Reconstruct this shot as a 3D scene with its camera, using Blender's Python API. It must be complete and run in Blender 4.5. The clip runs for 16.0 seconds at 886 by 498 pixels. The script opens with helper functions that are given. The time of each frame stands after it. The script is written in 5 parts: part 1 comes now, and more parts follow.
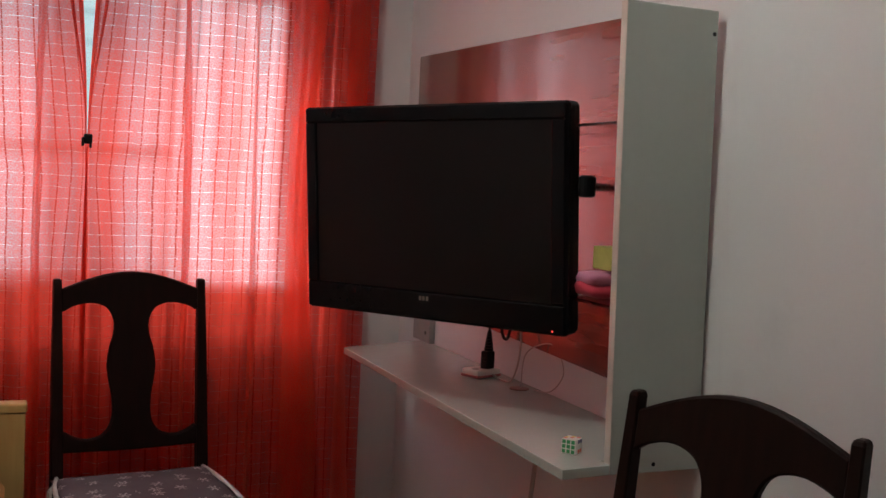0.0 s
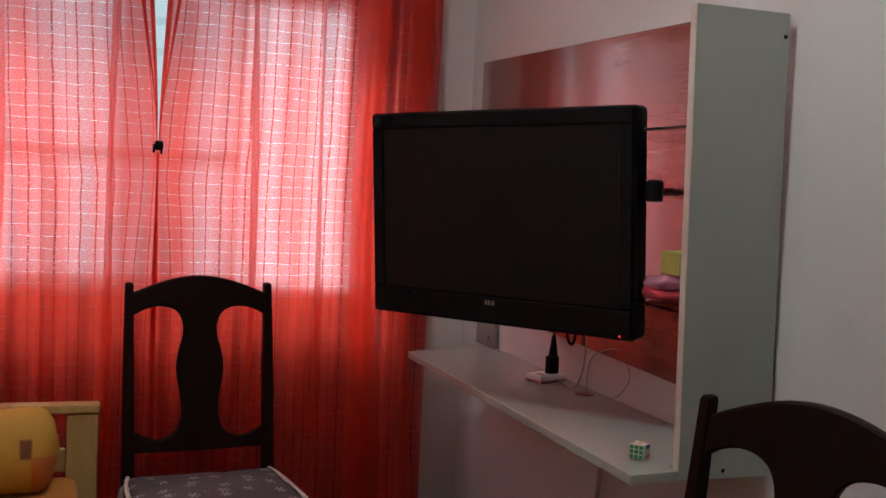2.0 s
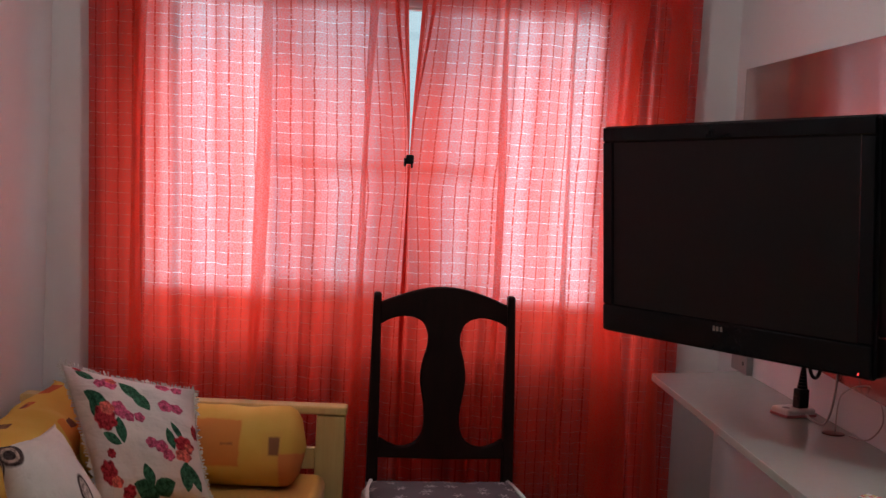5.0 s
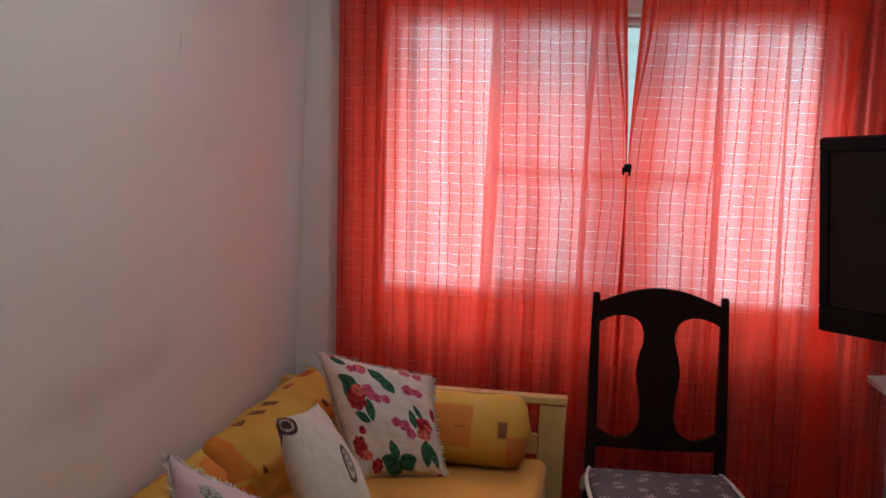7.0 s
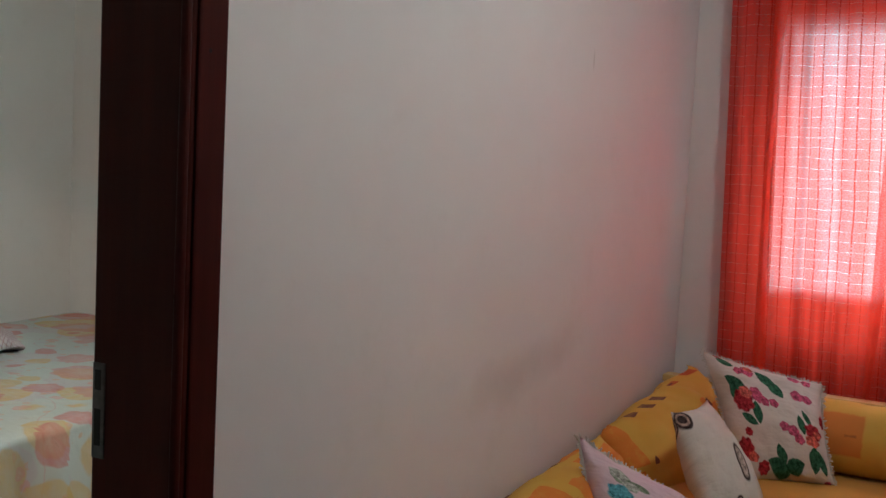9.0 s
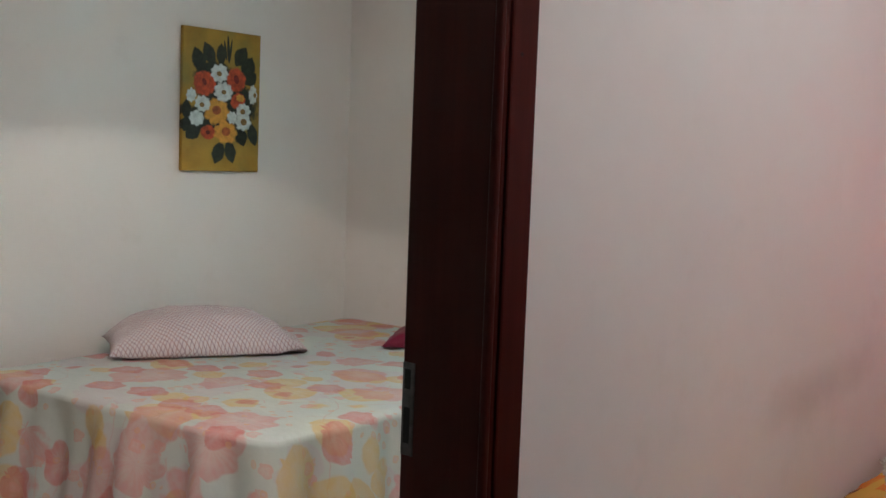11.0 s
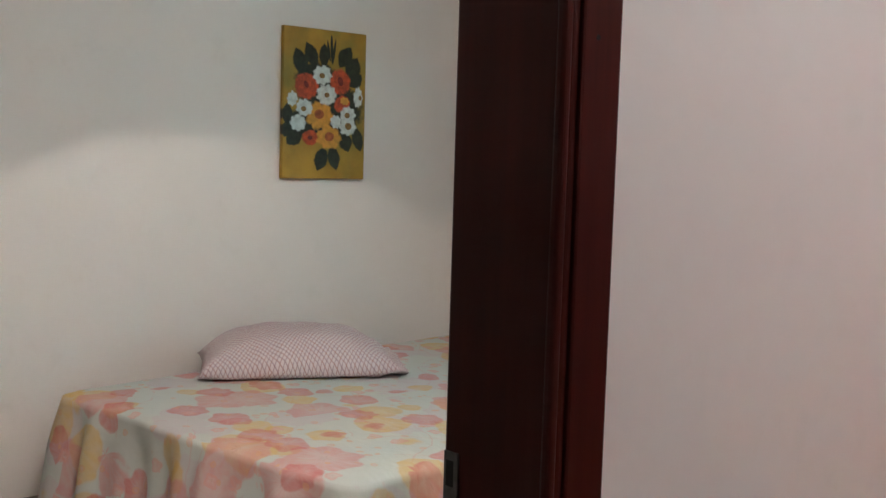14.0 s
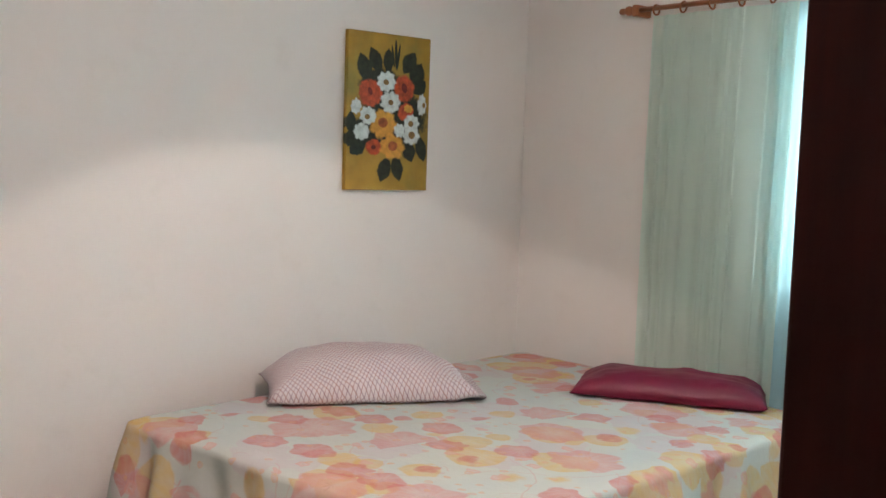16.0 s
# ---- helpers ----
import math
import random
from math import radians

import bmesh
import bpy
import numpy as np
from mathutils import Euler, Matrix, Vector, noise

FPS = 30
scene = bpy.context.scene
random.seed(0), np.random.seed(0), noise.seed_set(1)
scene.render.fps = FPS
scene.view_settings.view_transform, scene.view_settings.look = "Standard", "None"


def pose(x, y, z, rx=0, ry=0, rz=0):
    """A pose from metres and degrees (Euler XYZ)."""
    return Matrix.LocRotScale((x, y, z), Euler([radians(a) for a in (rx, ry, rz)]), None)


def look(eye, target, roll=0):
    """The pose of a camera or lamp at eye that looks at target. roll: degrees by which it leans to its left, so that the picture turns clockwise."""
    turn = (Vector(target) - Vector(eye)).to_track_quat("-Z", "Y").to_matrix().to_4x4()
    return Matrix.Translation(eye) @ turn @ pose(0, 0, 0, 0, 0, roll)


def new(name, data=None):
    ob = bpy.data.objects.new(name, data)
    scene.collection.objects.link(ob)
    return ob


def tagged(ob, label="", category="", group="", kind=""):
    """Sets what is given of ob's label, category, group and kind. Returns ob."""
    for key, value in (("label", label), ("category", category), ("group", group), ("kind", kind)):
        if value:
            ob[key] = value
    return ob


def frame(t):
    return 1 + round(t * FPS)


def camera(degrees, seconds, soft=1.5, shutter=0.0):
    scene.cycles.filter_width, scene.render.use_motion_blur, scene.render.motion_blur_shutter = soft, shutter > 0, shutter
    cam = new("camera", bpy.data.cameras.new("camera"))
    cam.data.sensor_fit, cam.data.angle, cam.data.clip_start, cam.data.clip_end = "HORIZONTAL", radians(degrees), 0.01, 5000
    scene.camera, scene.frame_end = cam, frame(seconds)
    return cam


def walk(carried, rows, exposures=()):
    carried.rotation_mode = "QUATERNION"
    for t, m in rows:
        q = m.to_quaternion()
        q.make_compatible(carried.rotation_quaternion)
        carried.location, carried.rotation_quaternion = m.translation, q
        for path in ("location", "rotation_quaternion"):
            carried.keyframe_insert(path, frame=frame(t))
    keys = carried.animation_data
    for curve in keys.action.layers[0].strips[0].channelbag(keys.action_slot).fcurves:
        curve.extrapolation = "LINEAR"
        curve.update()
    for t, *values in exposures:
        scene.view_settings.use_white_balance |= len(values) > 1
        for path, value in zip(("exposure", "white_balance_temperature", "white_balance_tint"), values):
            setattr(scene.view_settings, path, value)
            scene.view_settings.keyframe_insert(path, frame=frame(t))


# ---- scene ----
cam = camera(46.8, 16.0)

PATH = [
    (0, (-0.096, 0.241, 1.328), (0.664, 2.087, 1.206), 2.7),
    (0.5, (-0.095, 0.251, 1.321), (0.639, 2.107, 1.2), 2.6),
    (1, (-0.101, 0.247, 1.319), (0.592, 2.119, 1.203), 2.7),
    (1.5, (-0.109, 0.235, 1.321), (0.56, 2.117, 1.204), 2.7),
    (2, (-0.119, 0.237, 1.324), (0.537, 2.123, 1.209), 2.6),
    (2.5, (-0.112, 0.273, 1.335), (0.523, 2.166, 1.217), 2.6),
    (3, (-0.094, 0.266, 1.333), (0.499, 2.172, 1.217), 2.6),
    (3.5, (-0.044, 0.277, 1.336), (0.456, 2.21, 1.219), 2.6),
    (4, (0.005, 0.281, 1.347), (0.394, 2.239, 1.227), 2.7),
    (4.5, (0.04, 0.287, 1.352), (0.313, 2.265, 1.229), 2.7),
    (5, (0.084, 0.258, 1.35), (0.15, 2.253, 1.222), 2.9),
    (5.2, (0.095, 0.228, 1.355), (0.07, 2.224, 1.222), 2.9),
    (7.3, (0.003, -0.049, 1.363), (-0.369, 1.911, 1.219), 2.7),
    (7.5, (-0.011, -0.088, 1.369), (-0.433, 1.861, 1.218), 2.8),
    (8, (-0.061, -0.153, 1.336), (-0.602, 1.767, 1.19), 2.8),
    (8.5, (-0.089, -0.201, 1.349), (-0.81, 1.657, 1.19), 3.1),
    (9, (-0.079, -0.221, 1.378), (-1.011, 1.541, 1.204), 2.9),
    (9.5, (-0.107, -0.238, 1.359), (-1.202, 1.427, 1.199), 2.4),
    (10, (-0.149, -0.248, 1.355), (-1.363, 1.334, 1.192), 2.5),
    (10.2, (-0.154, -0.256, 1.359), (-1.399, 1.3, 1.195), 2.4),
    (12.3, (-0.215, -0.196, 1.357), (-1.578, 1.257, 1.18), 2.0),
    (12.5, (-0.235, -0.162, 1.35), (-1.598, 1.29, 1.173), 1.9),
    (13, (-0.292, -0.04, 1.36), (-1.677, 1.391, 1.182), 1.9),
    (13.5, (-0.329, 0.076, 1.367), (-1.782, 1.439, 1.187), 1.8),
    (14, (-0.355, 0.1, 1.388), (-1.866, 1.398, 1.21), 1.7),
    (14.5, (-0.427, 0.103, 1.391), (-1.951, 1.386, 1.214), 1.8),
    (15, (-0.565, 0.085, 1.396), (-2.088, 1.37, 1.22), 1.8),
    (15.5, (-0.669, 0.028, 1.406), (-2.186, 1.32, 1.233), 1.9),
    (16, (-0.724, 0.017, 1.412), (-2.237, 1.314, 1.24), 1.9),
]
walk(cam, [(t, look(e, a, r)) for t, e, a, r in PATH], exposures=[(0, 0.08, 6650, 10), (2.5, -0.02, 6520, 13), (5, 0.04, 6400, 16), (8, 0.02, 6500, 5), (9, 0.22, 6250, 6), (10, 0.42, 6300, 9), (13, 0.62, 6400, 13), (14.5, 0.78, 6500, 14), (15.5, 1.02, 6500, 17), (16, 1.06, 6550, 18)])

# ---------- world and light ----------
world = bpy.data.worlds.new("world")
scene.world = world
world.use_nodes = True
wn = world.node_tree
sky = wn.nodes.new("ShaderNodeTexSky")
sky.sky_type = "NISHITA"
sky.sun_disc = False
sky.sun_elevation, sky.sun_rotation = radians(50), radians(160)
wn.links.new(sky.outputs[0], wn.nodes["Background"].inputs[0])
wn.nodes["Background"].inputs[1].default_value = 0.1


def area_lamp(name, eye, target, w, h, watts, colour, spread=180):
    d = bpy.data.lights.new(name, "AREA")
    d.shape, d.size, d.size_y, d.energy, d.color = "RECTANGLE", w, h, watts, colour
    d.spread = radians(spread)
    ob = new(name, d)
    ob.matrix_world = look(eye, target)
    return ob


# daylight outside the two windows, and from the open room behind the camera
area_lamp("window_daylight", (-0.395, 3.70, 1.445), (-0.395, 3.0, 1.445), 0.70, 0.97, 2.85, (0.95, 0.98, 1.0))
area_lamp("window_daylight", (0.460, 3.70, 1.445), (0.460, 3.0, 1.445), 0.57, 0.97, 2.35, (0.95, 0.98, 1.0))
area_lamp("window_skylight", (-0.75, 4.75, 3.35), (0.25, 3.5, 1.2), 3.2, 1.6, 430.0, (0.95, 0.98, 1.0))
area_lamp("bedroom_daylight", (-2.20, 3.86, 1.475), (-2.20, 3.0, 1.475), 1.16, 1.0, 34, (1.0, 0.93, 0.89))
# unseen fill lamp added high in the living room to lift walls and corners
lamp = bpy.data.lights.new("room_fill_light", "POINT")
lamp.energy, lamp.color, lamp.shadow_soft_size = 16, (0.95, 1.0, 0.95), 0.10
new("room_fill_light", lamp).matrix_world = pose(0.05, 1.62, 2.38)
# lamp of the bedroom: a bulb in an opaque cone over the doorway, aimed at the bed
bulb = bpy.data.lights.new("bedroom_bulb", "SPOT")
bulb.energy, bulb.color, bulb.spot_size, bulb.spot_blend, bulb.shadow_soft_size = 43, (1.0, 0.90, 0.80), radians(67), 0.09, 0.05
new("bedroom_bulb", bulb).matrix_world = look((-1.833, 1.151, 2.405), (-1.833 - 0.71, 1.151 + 0.36, 1.405))

# unseen fill light added at the bulb's place to brighten the upper walls
fill_lamp = bpy.data.lights.new("bedroom_fill", "POINT")
fill_lamp.energy, fill_lamp.color, fill_lamp.shadow_soft_size = 18, (1.0, 0.92, 0.84), 0.12
new("bedroom_fill", fill_lamp).matrix_world = pose(-1.833, 1.151, 2.42)


# ---------- materials ----------
class Nodes:
    def __init__(self, name):
        self.m = bpy.data.materials.new(name)
        self.m.use_nodes = True
        self.t = self.m.node_tree
        self.b = self.t.nodes["Principled BSDF"]
        self.out = self.t.nodes["Material Output"]

    def n(self, kind, **props):
        node = self.t.nodes.new("ShaderNode" + kind)
        for k, v in props.items():
            setattr(node, k, v)
        return node

    def link(self, a, b):
        self.t.links.new(a, b)

    def coords(self, which="Object"):
        return self.n("TexCoord").outputs[which]

    def noise(self, vec, scale, detail=3.0, rough=0.55, stretch=None):
        if stretch:
            mp = self.n("Mapping")
            mp.inputs["Scale"].default_value = stretch
            self.link(vec, mp.inputs["Vector"])
            vec = mp.outputs[0]
        nz = self.n("TexNoise")
        nz.inputs["Scale"].default_value, nz.inputs["Detail"].default_value = scale, detail
        nz.inputs["Roughness"].default_value = rough
        self.link(vec, nz.inputs["Vector"])
        return nz.outputs["Fac"]

    def ramp(self, fac, lo, hi, a=0.0, b=1.0, smooth=False):
        r = self.n("MapRange")
        r.interpolation_type = "SMOOTHSTEP" if smooth else "LINEAR"
        r.clamp = True
        for i, v in zip(("From Min", "From Max", "To Min", "To Max"), (lo, hi, a, b)):
            r.inputs[i].default_value = v
        self.link(fac, r.inputs["Value"])
        return r.outputs[0]

    def mix(self, fac, a, b, mode="MIX"):
        x = self.n("Mix", data_type="RGBA", blend_type=mode)
        for sock, v in ((x.inputs[0], fac), (x.inputs[6], a), (x.inputs[7], b)):
            if isinstance(v, (int, float)):
                sock.default_value = v
            elif isinstance(v, tuple):
                sock.default_value = (*v, 1)
            else:
                self.link(v, sock)
        return x.outputs[2]

    def math(self, op, a, b=0.0, c=0.0):
        x = self.n("Math", operation=op)
        for sock, v in zip(x.inputs, (a, b, c)):
            if isinstance(v, (int, float)):
                sock.default_value = v
            else:
                self.link(v, sock)
        return x.outputs[0]

    def bump(self, height, strength=0.3, dist=0.002):
        bp = self.n("Bump")
        bp.inputs["Strength"].default_value, bp.inputs["Distance"].default_value = strength, dist
        self.link(height, bp.inputs["Height"])
        self.link(bp.outputs[0], self.b.inputs["Normal"])

    def done(self, colour, rough=0.6, metal=0.0, spec=0.5):
        if isinstance(colour, tuple):
            self.b.inputs["Base Color"].default_value = (*colour, 1)
        else:
            self.link(colour, self.b.inputs["Base Color"])
        if isinstance(rough, (int, float)):
            self.b.inputs["Roughness"].default_value = rough
        else:
            self.link(rough, self.b.inputs["Roughness"])
        self.b.inputs["Metallic"].default_value = metal
        self.b.inputs["Specular IOR Level"].default_value = spec
        return self.m

    # a soft-edged spot (or flower, with petals) on a local plane
    def spot(self, vec, base, at, size, colour, turn=0.0, soft=0.12, petals=0, wob=None, plane="XY"):
        mp = self.n("Mapping", vector_type="TEXTURE")
        mp.inputs["Location"].default_value = (at[0], at[1], 0)
        mp.inputs["Rotation"].default_value = (0, 0, radians(turn))
        mp.inputs["Scale"].default_value = (size[0], size[1], 1)
        self.link(vec, mp.inputs["Vector"])
        flat = self.n("VectorMath", operation="MULTIPLY")
        flat.inputs[1].default_value = (1, 1, 0)
        self.link(mp.outputs[0], flat.inputs[0])
        ln = self.n("VectorMath", operation="LENGTH")
        self.link(flat.outputs[0], ln.inputs[0])
        d = ln.outputs["Value"]
        if petals < 0:
            sx = self.n("SeparateXYZ")
            self.link(flat.outputs[0], sx.inputs[0])
            d = self.math("ADD", self.math("ABSOLUTE", sx.outputs[0]), self.math("MULTIPLY", sx.outputs[1], sx.outputs[1]))
        if petals > 0:
            sx = self.n("SeparateXYZ")
            self.link(flat.outputs[0], sx.inputs[0])
            an = self.math("ARCTAN2", sx.outputs[1], sx.outputs[0])
            cs = self.math("COSINE", self.math("MULTIPLY", an, float(petals)))
            d = self.math("ADD", d, self.math("MULTIPLY", cs, -0.08))
        if wob is not None:
            d = self.math("ADD", d, wob)
        return self.mix(self.ramp(d, 1.0 - soft, 1.0 + soft, 1.0, 0.0), base, colour)


# hand smudges and a nail mark on the wall beside the day bed: along y, z, half sizes, turn, strength
STAINS = [(2.08, 0.872, 0.24, 0.045, 4, 0.16), (1.95, 0.85, 0.12, 0.05, 0, 0.10), (2.30, 0.90, 0.14, 0.05, 8, 0.10), (2.445, 1.666, 0.004, 0.022, 0, 0.35)]


def plaster(name, colour, stain=0.06, stains=()):
    k = Nodes(name)
    c = k.coords()
    big = k.noise(c, 1.3, 4)
    mid = k.noise(c, 6.0, 5, 0.65)
    fine = k.noise(c, 90, 3)
    dark = tuple(v * (1 - stain * 2.2) * w for v, w in zip(colour, (1, 0.98, 0.95)))
    col = k.mix(k.ramp(big, 0.35, 0.7), colour, tuple(v * (1 - stain) for v in colour))
    col = k.mix(k.math("MULTIPLY", k.ramp(mid, 0.58, 0.75), 0.35), col, dark)
    if stains:
        sx, cx = k.n("SeparateXYZ"), k.n("CombineXYZ")
        k.link(c, sx.inputs[0])
        k.link(sx.outputs[1], cx.inputs[0])
        k.link(sx.outputs[2], cx.inputs[1])
        wob = k.math("MULTIPLY", k.math("SUBTRACT", k.noise(c, 7, 4), 0.5), 1.6)
        for y, z, ry, rz, turn, a in stains:
            dirt = k.mix(a, col, (0.22, 0.17, 0.14))
            col = k.spot(cx.outputs[0], col, (y, z), (ry, rz), dirt, turn, 0.7, 0, wob)
    k.bump(k.math("ADD", k.math("MULTIPLY", k.noise(c, 14, 4), 1.0), k.math("MULTIPLY", fine, 0.25)), 0.16, 0.004)
    return k.done(col, 0.62, 0, 0.3)


def wood(name, a, b, rough=0.35, axis=(1, 1, 0.06), scale=30, coat=0.0, spec=0.5):
    k = Nodes(name)
    c = k.coords()
    g = k.noise(c, scale, 5, 0.6, axis)
    w = k.noise(c, 4.0, 3)
    col = k.mix(k.ramp(g, 0.3, 0.7), a, b)
    col = k.mix(k.math("MULTIPLY", k.ramp(w, 0.5, 0.75), 0.4), col, tuple(v * 0.6 for v in a))
    k.bump(g, 0.12, 0.001)
    k.b.inputs["Coat Weight"].default_value = coat
    k.b.inputs["Coat Roughness"].default_value = 0.12
    return k.done(col, k.ramp(w, 0.3, 0.7, rough * 0.85, rough * 1.2), 0, spec)


def plain(name, colour, rough=0.5, metal=0.0, var=0.12, scale=40, spec=0.5, bump=0.0):
    k = Nodes(name)
    c = k.coords()
    f = k.noise(c, scale, 4)
    col = k.mix(k.ramp(f, 0.3, 0.75), colour, tuple(v * (1 - var) for v in colour))
    if bump:
        k.bump(f, bump, 0.002)
    return k.done(col, k.ramp(k.noise(c, scale * 0.3), 0.3, 0.7, rough * 0.88, min(1, rough * 1.12)), metal, spec)


def cloth(name, colour, rough=0.9, scale=500, var=0.2):
    k = Nodes(name)
    c = k.coords()
    col = k.mix(k.ramp(k.noise(c, 5, 4), 0.3, 0.7), colour, tuple(v * (1 - var) for v in colour))
    weave = k.noise(c, scale, 2)
    col = k.mix(k.math("MULTIPLY", k.ramp(weave, 0.4, 0.7), 0.2), col, tuple(v * 0.7 for v in colour))
    k.bump(weave, 0.2, 0.001)
    k.b.inputs["Sheen Weight"].default_value = 0.15
    return k.done(col, rough, 0, 0.2)


WALL = plaster("wall_paint", (0.74, 0.72, 0.72))
WALL_WORN = plaster("worn_wall_paint", (0.74, 0.72, 0.72), 0.06, STAINS)
WALL_BED = plaster("bedroom_paint", (0.80, 0.755, 0.715))
CEIL = plaster("ceiling_paint", (0.8, 0.79, 0.77), 0.03)
MAHOGANY = wood("mahogany_varnish", (0.036, 0.0055, 0.004), (0.062, 0.0095, 0.0065), 0.42, (1, 1, 0.05), 40, 0.0, 0.12)
CHAIRWOOD = wood("dark_stained_wood", (0.010, 0.004, 0.003), (0.018, 0.006, 0.0045), 0.45, (1, 1, 0.08), 60, 0.0, 0.12)
PINE = wood("varnished_pine", (0.52, 0.34, 0.12), (0.62, 0.44, 0.18), 0.4, (1, 1, 0.08), 35)
RODWOOD = wood("rod_wood", (0.30, 0.10, 0.035), (0.38, 0.14, 0.05), 0.35, (0.05, 1, 1), 40)
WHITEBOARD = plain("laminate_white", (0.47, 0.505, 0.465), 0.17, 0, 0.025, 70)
VENEER = wood("brown_veneer", (0.15, 0.070, 0.055), (0.26, 0.135, 0.105), 0.11, (1, 0.05, 1), 26, 1.0)
VENEER.node_tree.nodes["Principled BSDF"].inputs["IOR"].default_value = 2.0
VENEER.node_tree.nodes["Principled BSDF"].inputs["Coat IOR"].default_value = 2.0
BLACK = plain("black_plastic", (0.008, 0.008, 0.009), 0.42, 0, 0.2, 120, 0.16)
GLOSS = plain("gloss_black_bezel", (0.005, 0.005, 0.006), 0.22, 0, 0.1, 60, 0.14)
SCREEN = plain("screen_glass", (0.006, 0.005, 0.0055), 0.45, 0, 0.1, 3, 0.2)
SILVER = plain("silver_print", (0.34, 0.31, 0.27), 0.35, 0.6)
STEEL = plain("worn_steel", (0.10, 0.10, 0.10), 0.38, 0.8, 0.5, 60)
ALU = plain("white_aluminium", (0.72, 0.74, 0.74), 0.4, 0.0, 0.06, 30)
WHITEPL = plain("white_plastic", (0.78, 0.76, 0.72), 0.35, 0, 0.06)
FLOORM = plain("ceramic_floor", (0.22, 0.165, 0.12), 0.3, 0, 0.25, 6)
FRINGE = cloth("fringe_cotton", (0.68, 0.64, 0.60))


k = Nodes("bright_outdoors")
c = k.coords()
glow = k.n("Emission")
lines = k.n("TexWave", bands_direction="Z")
lines.inputs["Scale"].default_value, lines.inputs["Distortion"].default_value = 2.2, 0.4
k.link(c, lines.inputs["Vector"])
pale = k.mix(k.ramp(lines.outputs["Fac"], 0.75, 0.95), (0.80, 0.95, 1.0), (0.62, 0.76, 0.82))
k.link(k.mix(k.ramp(k.noise(c, 1.6, 3), 0.4, 0.62), pale, (0.72, 0.92, 0.95)), glow.inputs[0])
glow.inputs[1].default_value = 1.25
k.link(glow.outputs[0], k.out.inputs[0])
OUTDOORS = k.m


# ---------- mesh helpers ----------
def mesh_object(name, bm, material, parent=None, label="", smooth=False):
    me = bpy.data.meshes.new(name)
    bm.normal_update()
    bm.to_mesh(me)
    bm.free()
    for m in material if isinstance(material, (list, tuple)) else [material]:
        me.materials.append(m)
    if smooth:
        for p in me.polygons:
            p.use_smooth = True
    ob = new(name, me)
    if parent:
        ob.parent = parent
    if label:
        ob["label"] = label
    return ob


def part(name, bm, material, parent, label="", smooth=False):
    return mesh_object(name, bm, material, parent, label, smooth)


def thing(name, at, label, category, rz=0.0, group="", kind=""):
    ob = new(name)
    ob.matrix_world = pose(*at, 0, 0, rz)
    ob.empty_display_size = 0.05
    return tagged(ob, label, category, group, kind)


def box(x0, x1, y0, y1, z0, z1, bevel=0.0, seg=2, bm=None):
    bm = bm or bmesh.new()
    vs = bmesh.ops.create_cube(bm, size=1)["verts"]
    bmesh.ops.scale(bm, vec=(x1 - x0, y1 - y0, z1 - z0), verts=vs)
    bmesh.ops.translate(bm, vec=((x0 + x1) / 2, (y0 + y1) / 2, (z0 + z1) / 2), verts=vs)
    if bevel:
        es = list({e for v in vs for e in v.link_edges})
        bmesh.ops.bevel(bm, geom=es, offset=bevel, segments=seg, affect="EDGES", profile=0.5)
    return bm


def lathe(profile, n=20, bm=None, axis="Z", at=(0, 0, 0)):
    bm = bm or bmesh.new()
    rings = []
    for r, h in profile:
        ring = []
        for i in range(n):
            a = 2 * math.pi * i / n
            p = (r * math.cos(a), r * math.sin(a), h)
            if axis == "X":
                p = (h, p[0], p[1])
            elif axis == "Y":
                p = (p[0], h, p[1])
            ring.append(bm.verts.new(Vector(p) + Vector(at)))
        rings.append(ring)
    for a, b in zip(rings, rings[1:]):
        for i in range(n):
            bm.faces.new((a[i], a[(i + 1) % n], b[(i + 1) % n], b[i]))
    bm.faces.new(rings[0][::-1])
    bm.faces.new(rings[-1])
    bmesh.ops.recalc_face_normals(bm, faces=bm.faces)
    return bm


def tube(points, r, n=8, bm=None, taper=None):
    bm = bm or bmesh.new()
    pts = [Vector(p) for p in points]
    rings = []
    for i, p in enumerate(pts):
        d = (pts[min(i + 1, len(pts) - 1)] - pts[max(i - 1, 0)]).normalized()
        u = d.orthogonal().normalized() if not rings else (u - d * u.dot(d)).normalized()
        v = d.cross(u)
        rr = r if taper is None else r + (taper - r) * i / (len(pts) - 1)
        rings.append([bm.verts.new(p + rr * (math.cos(2 * math.pi * k / n) * u + math.sin(2 * math.pi * k / n) * v)) for k in range(n)])
    for a, b in zip(rings, rings[1:]):
        for i in range(n):
            bm.faces.new((a[i], a[(i + 1) % n], b[(i + 1) % n], b[i]))
    bm.faces.new(rings[0][::-1])
    bm.faces.new(rings[-1])
    return bm


def smooth_line(points, n=8):
    pts = [Vector(p) for p in points]
    out = []
    for i in range(len(pts) - 1):
        p0, p1, p2, p3 = pts[max(i - 1, 0)], pts[i], pts[i + 1], pts[min(i + 2, len(pts) - 1)]
        for k in range(n):
            t = k / n
            out.append(0.5 * (2 * p1 + (p2 - p0) * t + (2 * p0 - 5 * p1 + 4 * p2 - p3) * t * t + (3 * p1 - p0 - 3 * p2 + p3) * t ** 3))
    return out + [pts[-1]]


